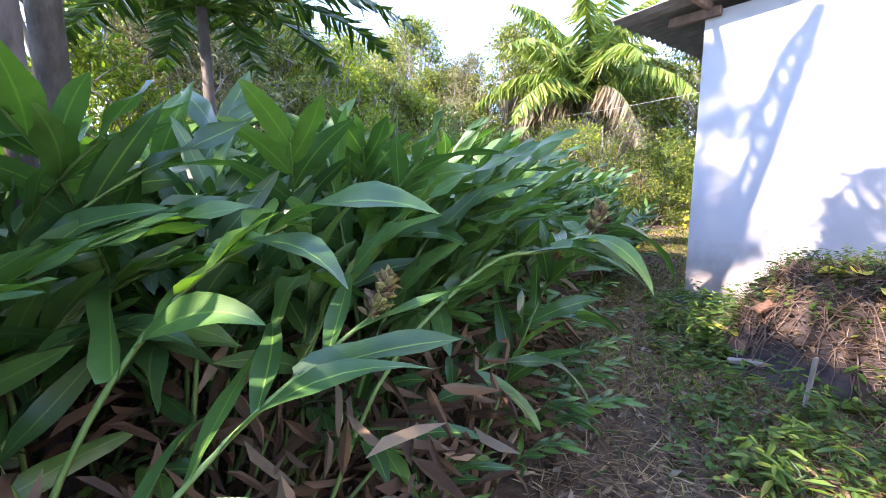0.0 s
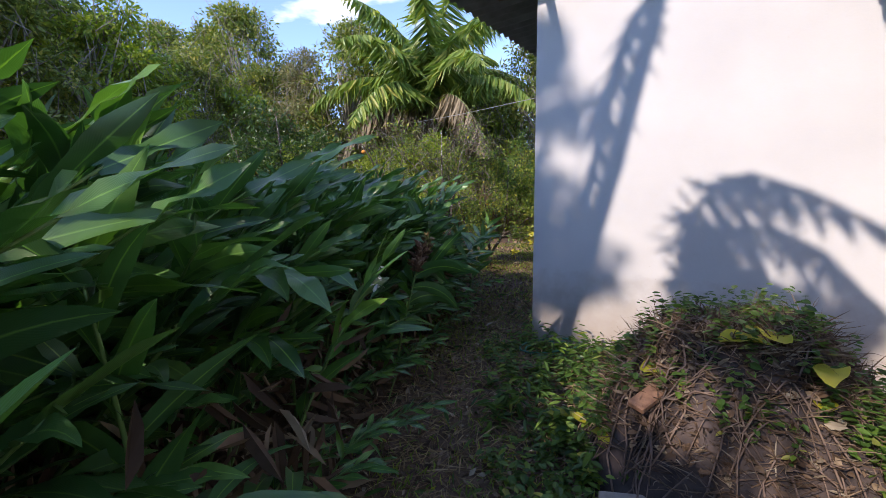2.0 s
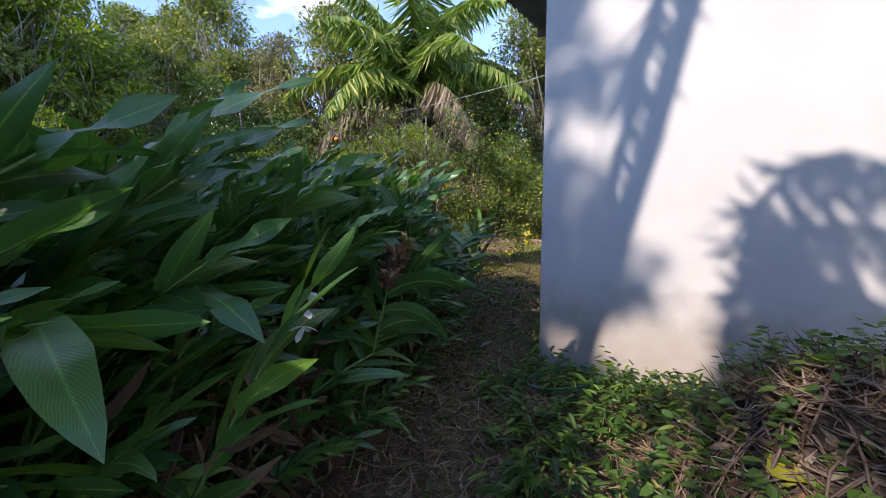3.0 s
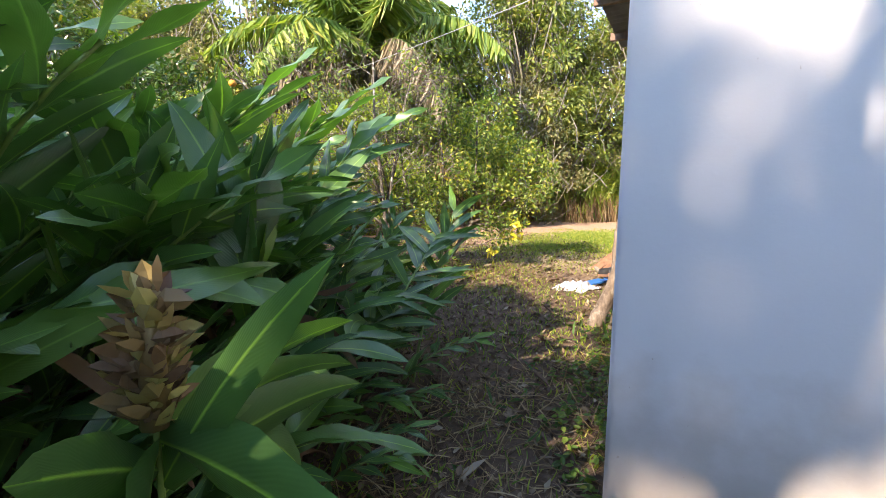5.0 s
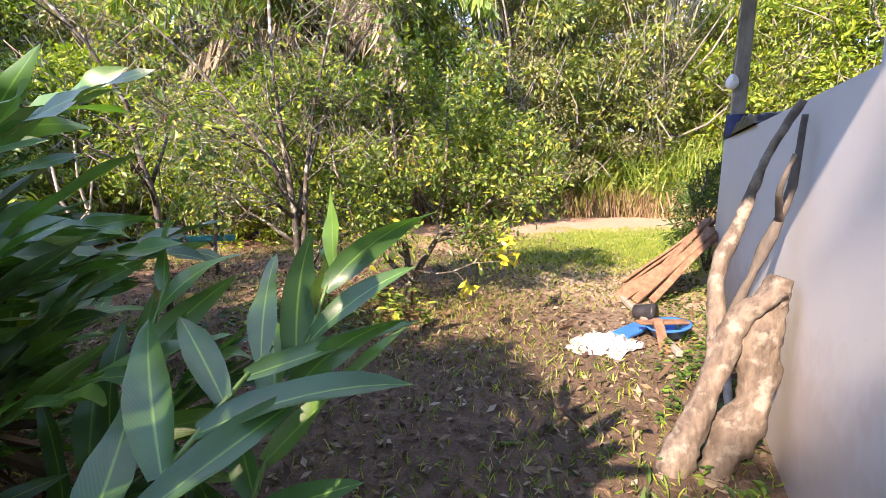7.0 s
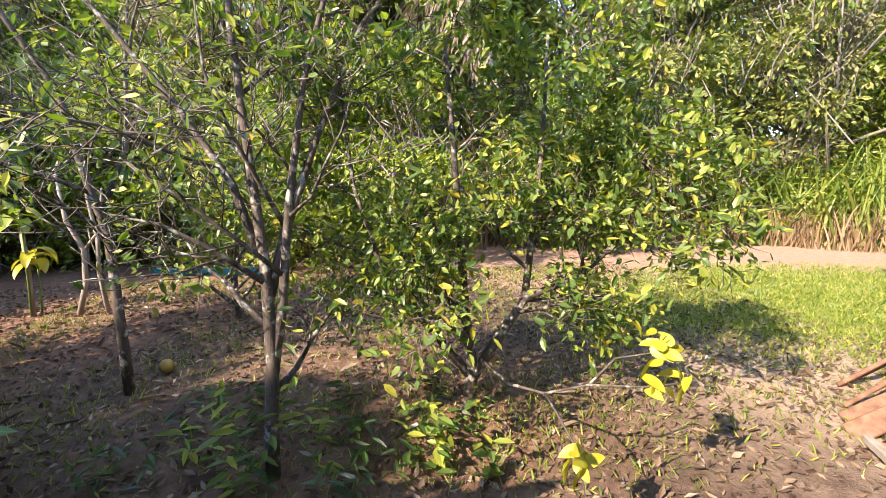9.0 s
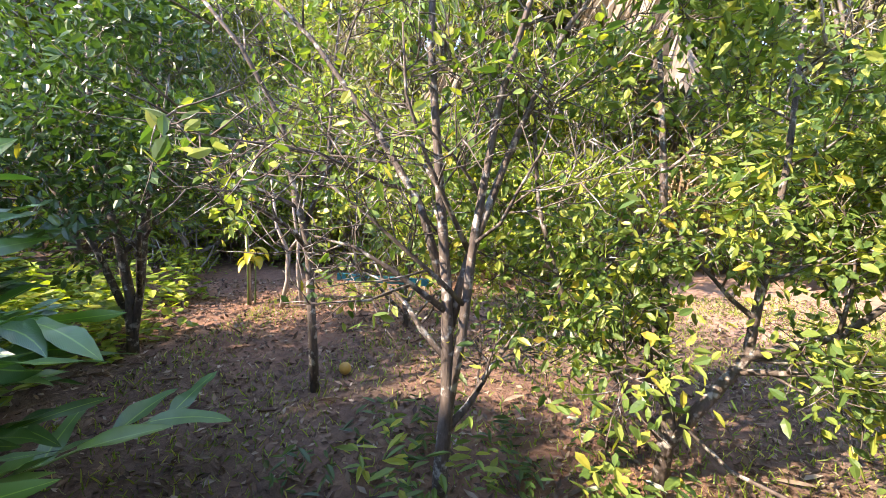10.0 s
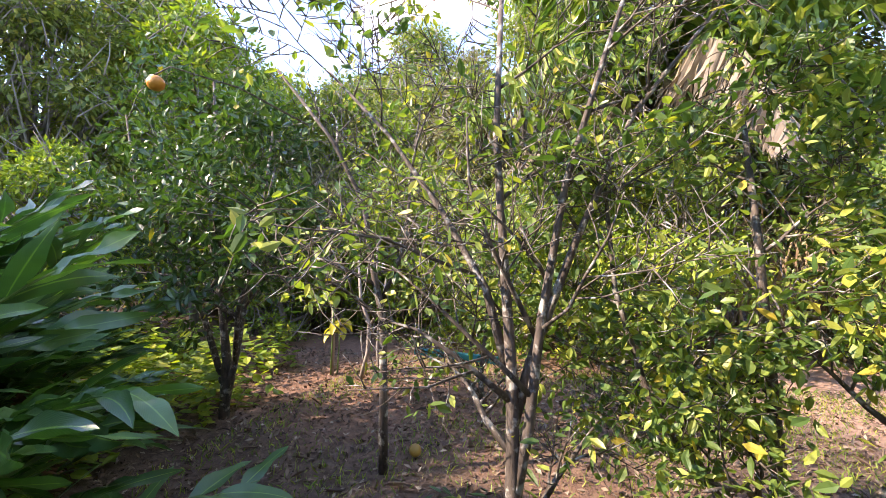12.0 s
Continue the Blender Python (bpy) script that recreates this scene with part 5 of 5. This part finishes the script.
# ---- heap in front of the wall ----
bm = bmesh.new()
N = 46
grid = [[None] * (N + 1) for _ in range(N + 1)]
for i in range(N + 1):
    for j in range(N + 1):
        x, yy = MOUND[0] - 1.15 + 2.3 * i / N, MOUND[1] - 1.15 + 2.3 * j / N
        h = mound_z(x, yy)
        grid[i][j] = bm.verts.new((x + 0.03 * noise.noise(Vector((x * 9, yy * 9, 3))), yy + 0.03 * noise.noise(Vector((x * 9, yy * 9, 8))), ground_z(x, yy) + h - 0.05 + 0.03 * noise.noise(Vector((x * 11, yy * 11, 5))) * (h > 0.1)))
for i in range(N):
    for j in range(N):
        bm.faces.new((grid[i][j], grid[i + 1][j], grid[i + 1][j + 1], grid[i][j + 1]))
me = bpy.data.meshes.new("heap")
bm.to_mesh(me)
bm.free()
me.materials.append(M_SPOIL)
heap = thing("spoil_heap", "dark heap of garden waste overgrown with roots and weeds", "heap", mesh=me)
for q in me.polygons:
    q.use_smooth = True


def on_heap(count, low, high, test=lambda q: True):
    out = []
    while len(out) < count:
        x, yy = g3.uniform(MOUND[0] - 1.05, MOUND[0] + 1.05), g3.uniform(MOUND[1] - 1.05, MOUND[1] + 1.05)
        h = mound_z(x, yy)
        if low < h < high and test(HOUSE.inverted() @ Vector((x, yy, 0))):
            out.append((x, yy, ground_z(x, yy) + h - 0.04))
    return out


weeds("heap_weeds", on_heap(190, 0.40, 0.9), 0.14, 0.045, M_WEED, 66, "green weeds on top of the heap")
weeds("heap_side_weeds", on_heap(150, 0.05, 0.5, lambda q: q.x < 1.15 or q.x > 2.05), 0.16, 0.055, M_WEED, 68, "green weeds round the foot of the heap")
flat_leaves("heap_litter", on_heap(2600, 0.30, 0.85), 0.05, M_LITTER, 67, "dry leaves and twigs on the heap", LEAF, 0.6)
blades("heap_straw", on_heap(4200, 0.22, 0.85), 0.15, 0.004, 2.6, M_LITTER, 70, "dry stalks strewn over the heap", "straw")
rh = random.Random(3)
M_ROOT = bark_material("pale_root", (0.10, 0.065, 0.05), (0.24, 0.17, 0.13), 20)
for i in range(260):
    (x, yy, z), = on_heap(1, 0.12, 0.75)
    a = rh.uniform(0, 6.28)
    pts = []
    for s in range(7):
        z = ground_z(x, yy) + max(0, mound_z(x, yy)) - 0.03 + rh.uniform(0.0, 0.05)
        pts.append((x, yy, z))
        x, yy = x + 0.07 * math.cos(a), yy + 0.07 * math.sin(a)
        a += rh.gauss(0, 0.55)
    part("root", tubes("root", [(pts, [0.004 * rh.uniform(0.5, 1.2)] * 7)], M_ROOT, 4), heap)


def board(name, label, size, mat, m, category="board"):
    ob = thing(name, label, category, m, mesh=soft_box(name, size, mat, 0.005, 0.006))
    return ob


board("wood_board", "grey weathered board end sticking out of the heap", (0.26, 0.055, 0.03), M_GREY_WOOD, pose(2.13, 2.92, ground_z(2.13, 2.92) + mound_z(2.13, 2.92) + 0.0, 4, -5, -35))
board("wood_board", "split brown board lying on the heap", (0.24, 0.08, 0.03), M_PLANK, pose(2.32, 3.04, ground_z(2.32, 3.04) + mound_z(2.32, 3.04) + 0.01, 8, -16, 12))
board("stake", "short grey stake standing before the heap", (0.035, 0.02, 0.30), M_GREY_WOOD, pose(2.05, 2.33, 0.22, 4, 3, 30), "stake")
for i, (x, yy, sc) in enumerate([(2.34, 3.12, 0.20), (2.72, 2.78, 0.17), (2.24, 3.40, 0.18), (2.84, 2.68, 0.17), (2.2, 3.28, 0.14), (2.52, 2.9, 0.15), (2.74, 2.62, 0.15)]):
    me = ginger_leaf("yellow_leaf", sc, sc * 0.5, (0, 0, 0), (1, 0, 0.15), (0, 1, 0), 0.4, 0.3, M_YELLOW_LEAF, 0.2)
    thing("fallen_leaf", "large bright yellow leaf on the heap", "leaf", Matrix.Translation((x, yy, ground_z(x, yy) + max(0, mound_z(x, yy)) + 0.03)) @ Matrix.Rotation(1.2 * i, 4, 'Z') @ Matrix.Scale(1.3, 4), mesh=me)

# hose loops at the wall's corner
hp = HOUSE @ Vector((0.3, -0.28, 0))
pts = [tuple(hp + Vector((0.22 * math.cos(0.5 * s) * (1 + 0.02 * s), 0.16 * math.sin(0.5 * s), 0.02 + 0.002 * s + 0.012 * math.sin(0.5 * s + 1)))) for s in range(26)]
thing("garden_hose", "dark green garden hose in loose loops at the wall", "hose", mesh=tubes("garden_hose", [(pts, [0.008] * 26)], M_HOSE, 7))

# ---- side of the house ----


def log_mesh(name, points, radii, mat, sides=14, rough=0.12):
    verts, faces = tube_arrays(points, radii, sides)
    out = []
    for i, v in enumerate(verts):
        c = Vector(points[i // sides])
        d = Vector(v) - c
        out.append(tuple(c + d * (1 + rough * noise.noise(Vector(v) * 6) + 0.5 * rough * noise.noise(Vector(v) * 17) + 0.4 * rough * noise.noise(Vector(v) * 40))))
    return mesh_of(name, out, faces, mat, smooth=True)


def refine(points, radii, times=3):
    """A smooth curve through a few points."""
    P = [Vector(p) for p in points]
    op, orr = [], []
    for i in range(len(P) - 1):
        p0, p1, p2, p3 = P[max(0, i - 1)], P[i], P[i + 1], P[min(len(P) - 1, i + 2)]
        for s in range(times):
            t = s / times
            op.append(tuple(0.5 * (2 * p1 + (p2 - p0) * t + (2 * p0 - 5 * p1 + 4 * p2 - p3) * t * t + (3 * p1 - p0 - 3 * p2 + p3) * t ** 3)))
            orr.append(radii[i] + (radii[i + 1] - radii[i]) * t)
    op.append(tuple(P[-1]))
    orr.append(radii[-1])
    return op, orr


def log_thing(name, label, lines, mat=None):
    root = thing(name, label, "log")
    for i, (pn, pts, radii) in enumerate(lines):
        p, r = refine([HOUSE @ Vector(q) for q in pts], radii, 9)
        part(pn, log_mesh(pn, p, r, mat or M_LOG, 22, 0.45), root)
    return root


log_thing("tree_log", "thick crooked grey log leaning on the side wall", [("trunk", [(-0.24, 2.46, -0.04), (-0.19, 2.50, 0.12), (-0.11, 2.56, 0.34), (-0.12, 2.60, 0.56), (-0.07, 2.62, 0.78)], [0.06, 0.075, 0.07, 0.078, 0.05])])
log_thing("tree_log", "long forked grey log leaning on the side wall", [
    ("trunk", [(-0.40, 2.38, -0.04), (-0.34, 2.42, 0.14), (-0.27, 2.50, 0.36), (-0.21, 2.54, 0.60), (-0.07, 2.55, 0.76)], [0.055, 0.058, 0.05, 0.045, 0.035]),
    ("branch", [(-0.26, 2.52, 0.45), (-0.28, 2.66, 0.75), (-0.20, 2.72, 1.02), (-0.14, 2.74, 1.25), (-0.05, 2.72, 1.46)], [0.035, 0.032, 0.026, 0.02, 0.013])])
log_thing("dead_branch", "thin dead grey branch against the side wall", [
    ("stem", [(-0.2, 2.75, 0.55), (-0.12, 2.72, 0.85), (-0.06, 2.7, 1.1), (-0.05, 2.66, 1.4)], [0.022, 0.02, 0.016, 0.01]),
    ("twig", [(-0.08, 2.7, 1.0), (-0.12, 2.55, 1.12), (-0.1, 2.5, 1.25)], [0.014, 0.011, 0.007])], M_BRANCH)

rs = random.Random(14)
for i in range(12):
    y0 = 5.02 + 0.075 * i
    foot = HOUSE @ Vector((-0.52 - 0.12 * (i % 3), y0 - 0.15 - 0.25 * rs.random(), 0.0))
    head = HOUSE @ Vector((-0.05 - 0.03 * (i % 2), y0 + 0.05 + 0.15 * rs.random(), 0.45 + 0.22 * rs.random()))
    d = (head - foot)
    mm = Matrix.Translation((foot + head) / 2 + Vector((0, 0, 0.02))) @ d.to_track_quat('X', 'Z').to_matrix().to_4x4() @ Matrix.Rotation(rs.uniform(-1.0, 1.0), 4, 'X')
    tagged(thing("wood_slab", "rough brown wood slab leaning on the porch wall", "slab", mm, "slabs on the porch wall", mesh=soft_box("wood_slab", (d.length * (1.0 + 0.08 * (i % 3)), 0.065 + 0.02 * (i % 3), 0.026), M_PLANK, 0.005, 0.01)))
board("wood_pole", "thin pole lying on bare ground beside the slabs", (1.3, 0.04, 0.04), M_GREY_WOOD, HOUSE @ pose(-0.55, 4.2, 0.03, 0, 0, 110), "pole")
thing("wood_pole", "long grey pole lying along the wall's foot", "pole", HOUSE, mesh=tubes("wood_pole", [([(-0.12, 4.2, 0.05), (-0.1, 3.4, 0.04), (-0.14, 2.9, 0.04)], [0.022, 0.025, 0.02])], M_GREY_WOOD, 8))

bm = bmesh.new()
bmesh.ops.create_grid(bm, x_segments=14, y_segments=40, size=0.5)
for vv in bm.verts:
    x, yy = vv.co.x, vv.co.y
    edge = (1 - smoothstep(0.32, 0.5, abs(x))) * (1 - smoothstep(0.35, 0.5, abs(yy)))
    vv.co = Vector((x * 0.2, yy * 1.2, 0.005 + edge * (0.07 + 0.09 * abs(noise.noise(Vector((x * 3, yy * 5, 1)))))))
bmesh.ops.solidify(bm, geom=bm.faces[:], thickness=0.004)
me = bpy.data.meshes.new("tarp")
bm.to_mesh(me)
bm.free()
me.materials.append(M_BLACK)
for q in me.polygons:
    q.use_smooth = True
thing("tarp", "rumpled black plastic sheet lying on the porch wall", "tarp", HOUSE @ pose(0.075, 4.55, 1.482), mesh=me)
rg = thing("rag", "dark blue rag tied round the porch post", "cloth", HOUSE @ pose(0.075, 5.58, 1.55))
v, f = tube_arrays([(0, 0, -0.06), (0.005, 0, 0.0), (0, 0.005, 0.1), (0, 0, 0.16)], [0.088, 0.098, 0.09, 0.084], 12)
part("fold", mesh_of("fold", v, f, plain_material("blue_rag", (0.02, 0.03, 0.09), (0.05, 0.06, 0.14), 12, 0.9), smooth=True), rg)

# crumpled white cloth on the ground
bm = bmesh.new()
bmesh.ops.create_grid(bm, x_segments=40, y_segments=40, size=0.33)
for vv in bm.verts:
    x, yy = vv.co.x, vv.co.y
    r = math.hypot(x, yy) / 0.33
    fold_ = abs(noise.noise(Vector((x * 7, yy * 7, 2)))) * 0.13 + abs(noise.noise(Vector((x * 16, yy * 16, 5)))) * 0.05
    vv.co.z = 0.015 + fold_ * (1 - smoothstep(0.5, 1.3, r)) + 0.03 * (1 - smoothstep(0.2, 0.9, r))
    vv.co.x += 0.10 * noise.noise(Vector((x * 3, yy * 3, 1)))
    vv.co.y = yy * 0.8 + 0.10 * noise.noise(Vector((x * 3, yy * 3, 9)))
bmesh.ops.solidify(bm, geom=bm.faces[:], thickness=0.006)
me = bpy.data.meshes.new("cloth")
bm.to_mesh(me)
bm.free()
me.materials.append(M_CLOTH)
for q in me.polygons:
    q.use_smooth = True
thing("cloth", "crumpled white cloth lying on the ground", "cloth", Matrix.Translation((5.24, 8.12, 0.0)) @ Matrix.Rotation(0.4, 4, 'Z') @ Matrix.Scale(0.7, 4), mesh=me)

# blue plastic tub, lying open, with boards across it
bm = bmesh.new()
rim = []
for lev, (r, z) in enumerate([(0.0, 0.02), (0.20, 0.02), (0.27, 0.16), (0.31, 0.17), (0.31, 0.155), (0.275, 0.145), (0.21, 0.035), (0.0, 0.035)]):
    if r == 0:
        rim.append([bm.verts.new((0, 0, z))])
    else:
        rim.append([bm.verts.new((r * 1.25 * math.cos(2 * math.pi * s / 28), r * 0.8 * math.sin(2 * math.pi * s / 28), z)) for s in range(28)])
for p, q in zip(rim, rim[1:]):
    for s in range(28):
        s2 = (s + 1) % 28
        if len(p) == 1:
            bm.faces.new((p[0], q[s2], q[s]))
        elif len(q) == 1:
            bm.faces.new((p[s], p[s2], q[0]))
        else:
            bm.faces.new((p[s], p[s2], q[s2], q[s]))
bmesh.ops.recalc_face_normals(bm, faces=bm.faces[:])
me = bpy.data.meshes.new("tub")
bm.to_mesh(me)
bm.free()
me.materials.append(M_BLUE)
for q in me.polygons:
    q.use_smooth = True
thing("plastic_tub", "shallow blue plastic tub lying on the ground", "tub", pose(5.80, 8.06, 0.0, 0, 0, 10) @ Matrix.Scale(0.54, 4), mesh=me)
board("wood_board", "pale brown board resting on the blue tub", (0.34, 0.07, 0.025), M_PLANK, pose(5.60, 7.96, 0.075, 0, -22, 50))
board("wood_board", "flat wood offcut lying across the blue tub", (0.40, 0.07, 0.02), M_PLANK, pose(5.76, 8.08, 0.106, 4, 3, -15))
board("tub_lid", "flat blue plastic lid lying by the tub", (0.34, 0.14, 0.025), M_BLUE, pose(5.60, 8.22, 0.02, 0, 0, 15), "lid")
bk = thing("bucket", "small dark grey plastic bucket beside the tub", "bucket", pose(5.92, 8.38, 0.07, 80, 0, 20) @ Matrix.Scale(0.75, 4))
pts = [(0, 0, -0.1), (0, 0, 0.0), (0, 0, 0.1), (0, 0, 0.115)]
v, f = tube_arrays(pts, [0.075, 0.085, 0.095, 0.10], 20)
part("body", mesh_of("body", v, f, M_BLACK, smooth=True), bk)

# dark shrub at the end of the porch wall
fruit_tree("shrub", "dark narrow-leaved shrub at the porch corner", (8.05, 9.32),
           [([(0, 0, 0), (0.05, 0, 0.4), (-0.05, 0.1, 0.9), (0.0, 0.1, 1.3)], 0.02), ([(0, 0, 0), (-0.2, 0, 0.4), (-0.3, 0, 0.9)], 0.016), ([(0, 0, 0), (0.1, 0.2, 0.5), (0.3, 0.3, 1.0)], 0.016), ([(0, 0, 0), (-0.1, -0.2, 0.5), (-0.2, -0.35, 1.0)], 0.016)],
           3, 5, 0.36, 0.2, 9, 0.085, M_CITRUS_DARK, 71, leaf_template(0.22, 0.1, 0.15))

# ---- orchard details ----
tb = thing("teal_board", "teal painted board lodged in a forked tree", "board", pose(2.50, 11.85, 0.43, 0, 2, 0))
part("plank", soft_box("plank", (0.92, 0.05, 0.07), M_TEAL, 0.005, 0.003), tb)
stake = thing("plant_stake", "thin pale stake beside a young plant", "stake", mesh=tubes("plant_stake", [([(0.86, 12.25, -0.02), (0.87, 12.25, 0.5), (0.85, 12.25, 0.98)], [0.022, 0.02, 0.019])], M_GREY_WOOD, 7))
for (x, yy, hh) in [(0.9, 12.3, 0.62), (0.86, 12.22, 1.0)]:
    pl = thing("young_plant", "young plant with drooping yellow-green leaves", "plant", Matrix.Translation((x, yy, 0)))
    part("stem", tubes("stem", [([(0, 0, 0), (0.02, 0, hh * 0.6), (0.0, 0.02, hh)], [0.01, 0.008, 0.005])], M_GINGER_STEM, 5), pl)
    for i in range(8):
        a = i * 2.4
        part("leaf", ginger_leaf("leaf", 0.24, 0.10, (0, 0, hh - 0.02 * i), (math.cos(a), math.sin(a), 0.3), (-math.sin(a), math.cos(a), 0), 2.2, 0, M_YELLOW_LEAF if hh < 0.8 else M_FOREST_BRIGHT), pl)
fk = thing("forked_sapling", "bare forked pale sapling", "tree", Matrix.Translation((1.36, 12.2, 0)))
part("trunk", tubes("trunk", [([(-0.1, 0, 0), (-0.02, 0, 0.3), (0.0, 0, 0.62), (-0.12, 0, 0.9), (-0.16, 0, 1.4)], [0.026, 0.024, 0.024, 0.018, 0.012]), ([(0.14, 0, 0), (0.1, 0, 0.4), (0.12, 0, 0.72), (0.05, 0.05, 1.1), (0.08, 0, 1.6)], [0.022, 0.02, 0.018, 0.014, 0.01]), ([(0.0, 0, 0.62), (0.14, 0, 0.8), (0.2, 0, 1.2)], [0.016, 0.014, 0.008])], M_GREY_WOOD, 7), fk)
fruit = thing("fallen_fruit", "round yellow fruit lying on the soil", "fruit", Matrix.Translation((2.54, 10.56, 0.05)))
bm = bmesh.new()
bmesh.ops.create_icosphere(bm, subdivisions=3, radius=0.045)
for vv in bm.verts:
    vv.co *= 1 + 0.05 * noise.noise(vv.co * 30)
me = bpy.data.meshes.new("rind")
bm.to_mesh(me)
bm.free()
me.materials.append(M_FRUIT)
part("rind", me, fruit)

orange = thing("orange", "ripe orange hanging from a thin leafy citrus twig", "fruit", Matrix.Translation((1.86, 9.1, 2.12)))
bm = bmesh.new()
bmesh.ops.create_icosphere(bm, subdivisions=3, radius=0.036)
for vv in bm.verts:
    vv.co.z *= 0.94
    vv.co *= 1 + 0.03 * noise.noise(vv.co * 40)
me = bpy.data.meshes.new("rind")
bm.to_mesh(me)
bm.free()
me.materials.append(plain_material("orange_rind", (0.55, 0.20, 0.02), (0.66, 0.28, 0.03), 20, 0.45, 0.3))
part("rind", me, orange)
part("twig", tubes("twig", [([(0, 0, 0.04), (0.02, 0.05, 0.09), (0.12, 0.35, 0.10), (0.25, 0.75, 0.02)], [0.003, 0.004, 0.006, 0.008])], M_BARK, 6), orange)
fruit_tree("young_tree", "young tree with large yellow-green leaves", (7.2, 12.9 + 0.9),
           [([(0, 0, 0), (0.05, 0, 0.9), (0.0, 0.1, 1.8), (0.1, 0.1, 2.9)], 0.04), ([(0, 0, 0.5), (-0.4, 0, 1.2), (-0.6, 0.1, 2.1)], 0.025), ([(0, 0, 0.6), (0.4, 0.1, 1.3), (0.6, 0.1, 2.2)], 0.025)],
           2, 9, 0.8, 0.2, 16, 0.12, M_CITRUS, 91, keep=0.8, spread=0.1)
thing("cable", "thin grey cable running from the house into the wood", "cable", mesh=tubes("cable", [([(4.9, 6.8, 2.95), (4.67, 8.48, 3.02), (4.3, 11.0, 3.2), (3.9, 15.0, 3.6)], [0.006] * 4)], M_WIRE, 5))

# low bough with large yellow leaves in front of the bush
rb = random.Random(8)
bough = thing("citrus_bough", "low citrus bough with large bright yellow leaves", "branch")
bl = [([(4.40, 9.50, 0.34), (4.40, 9.15, 0.38), (4.46, 8.92, 0.44), (4.58, 8.80, 0.52), (4.75, 8.72, 0.53), (4.90, 8.66, 0.56)], [0.009, 0.008, 0.007, 0.006, 0.004, 0.003]),
      ([(4.58, 8.80, 0.52), (4.68, 8.79, 0.62), (4.78, 8.72, 0.66), (4.82, 8.70, 0.73)], [0.006, 0.005, 0.004, 0.002]),
      ([(4.46, 8.92, 0.44), (4.40, 8.72, 0.48), (4.39, 8.56, 0.44), (4.38, 8.48, 0.33)], [0.006, 0.005, 0.004, 0.002])]
for line in bl:
    part("twig", tubes("twig", [line], M_BARK, 6), bough)
for pts, _ in bl:
    for i in range(11):
        q = Vector(pts[-1]).lerp(Vector(pts[-2]), rb.random() * 1.1) + Vector((rb.gauss(0, 0.02), rb.gauss(0, 0.02), rb.gauss(0, 0.02)))
        w = Vector((rb.gauss(0, 1), rb.gauss(0, 1), rb.gauss(-0.3, 0.6)))
        part("leaf", ginger_leaf("leaf", rb.uniform(0.065, 0.095), 0.042, q, w, w.orthogonal(), 0.4, 0.3, M_YELLOW_LEAF), bough)
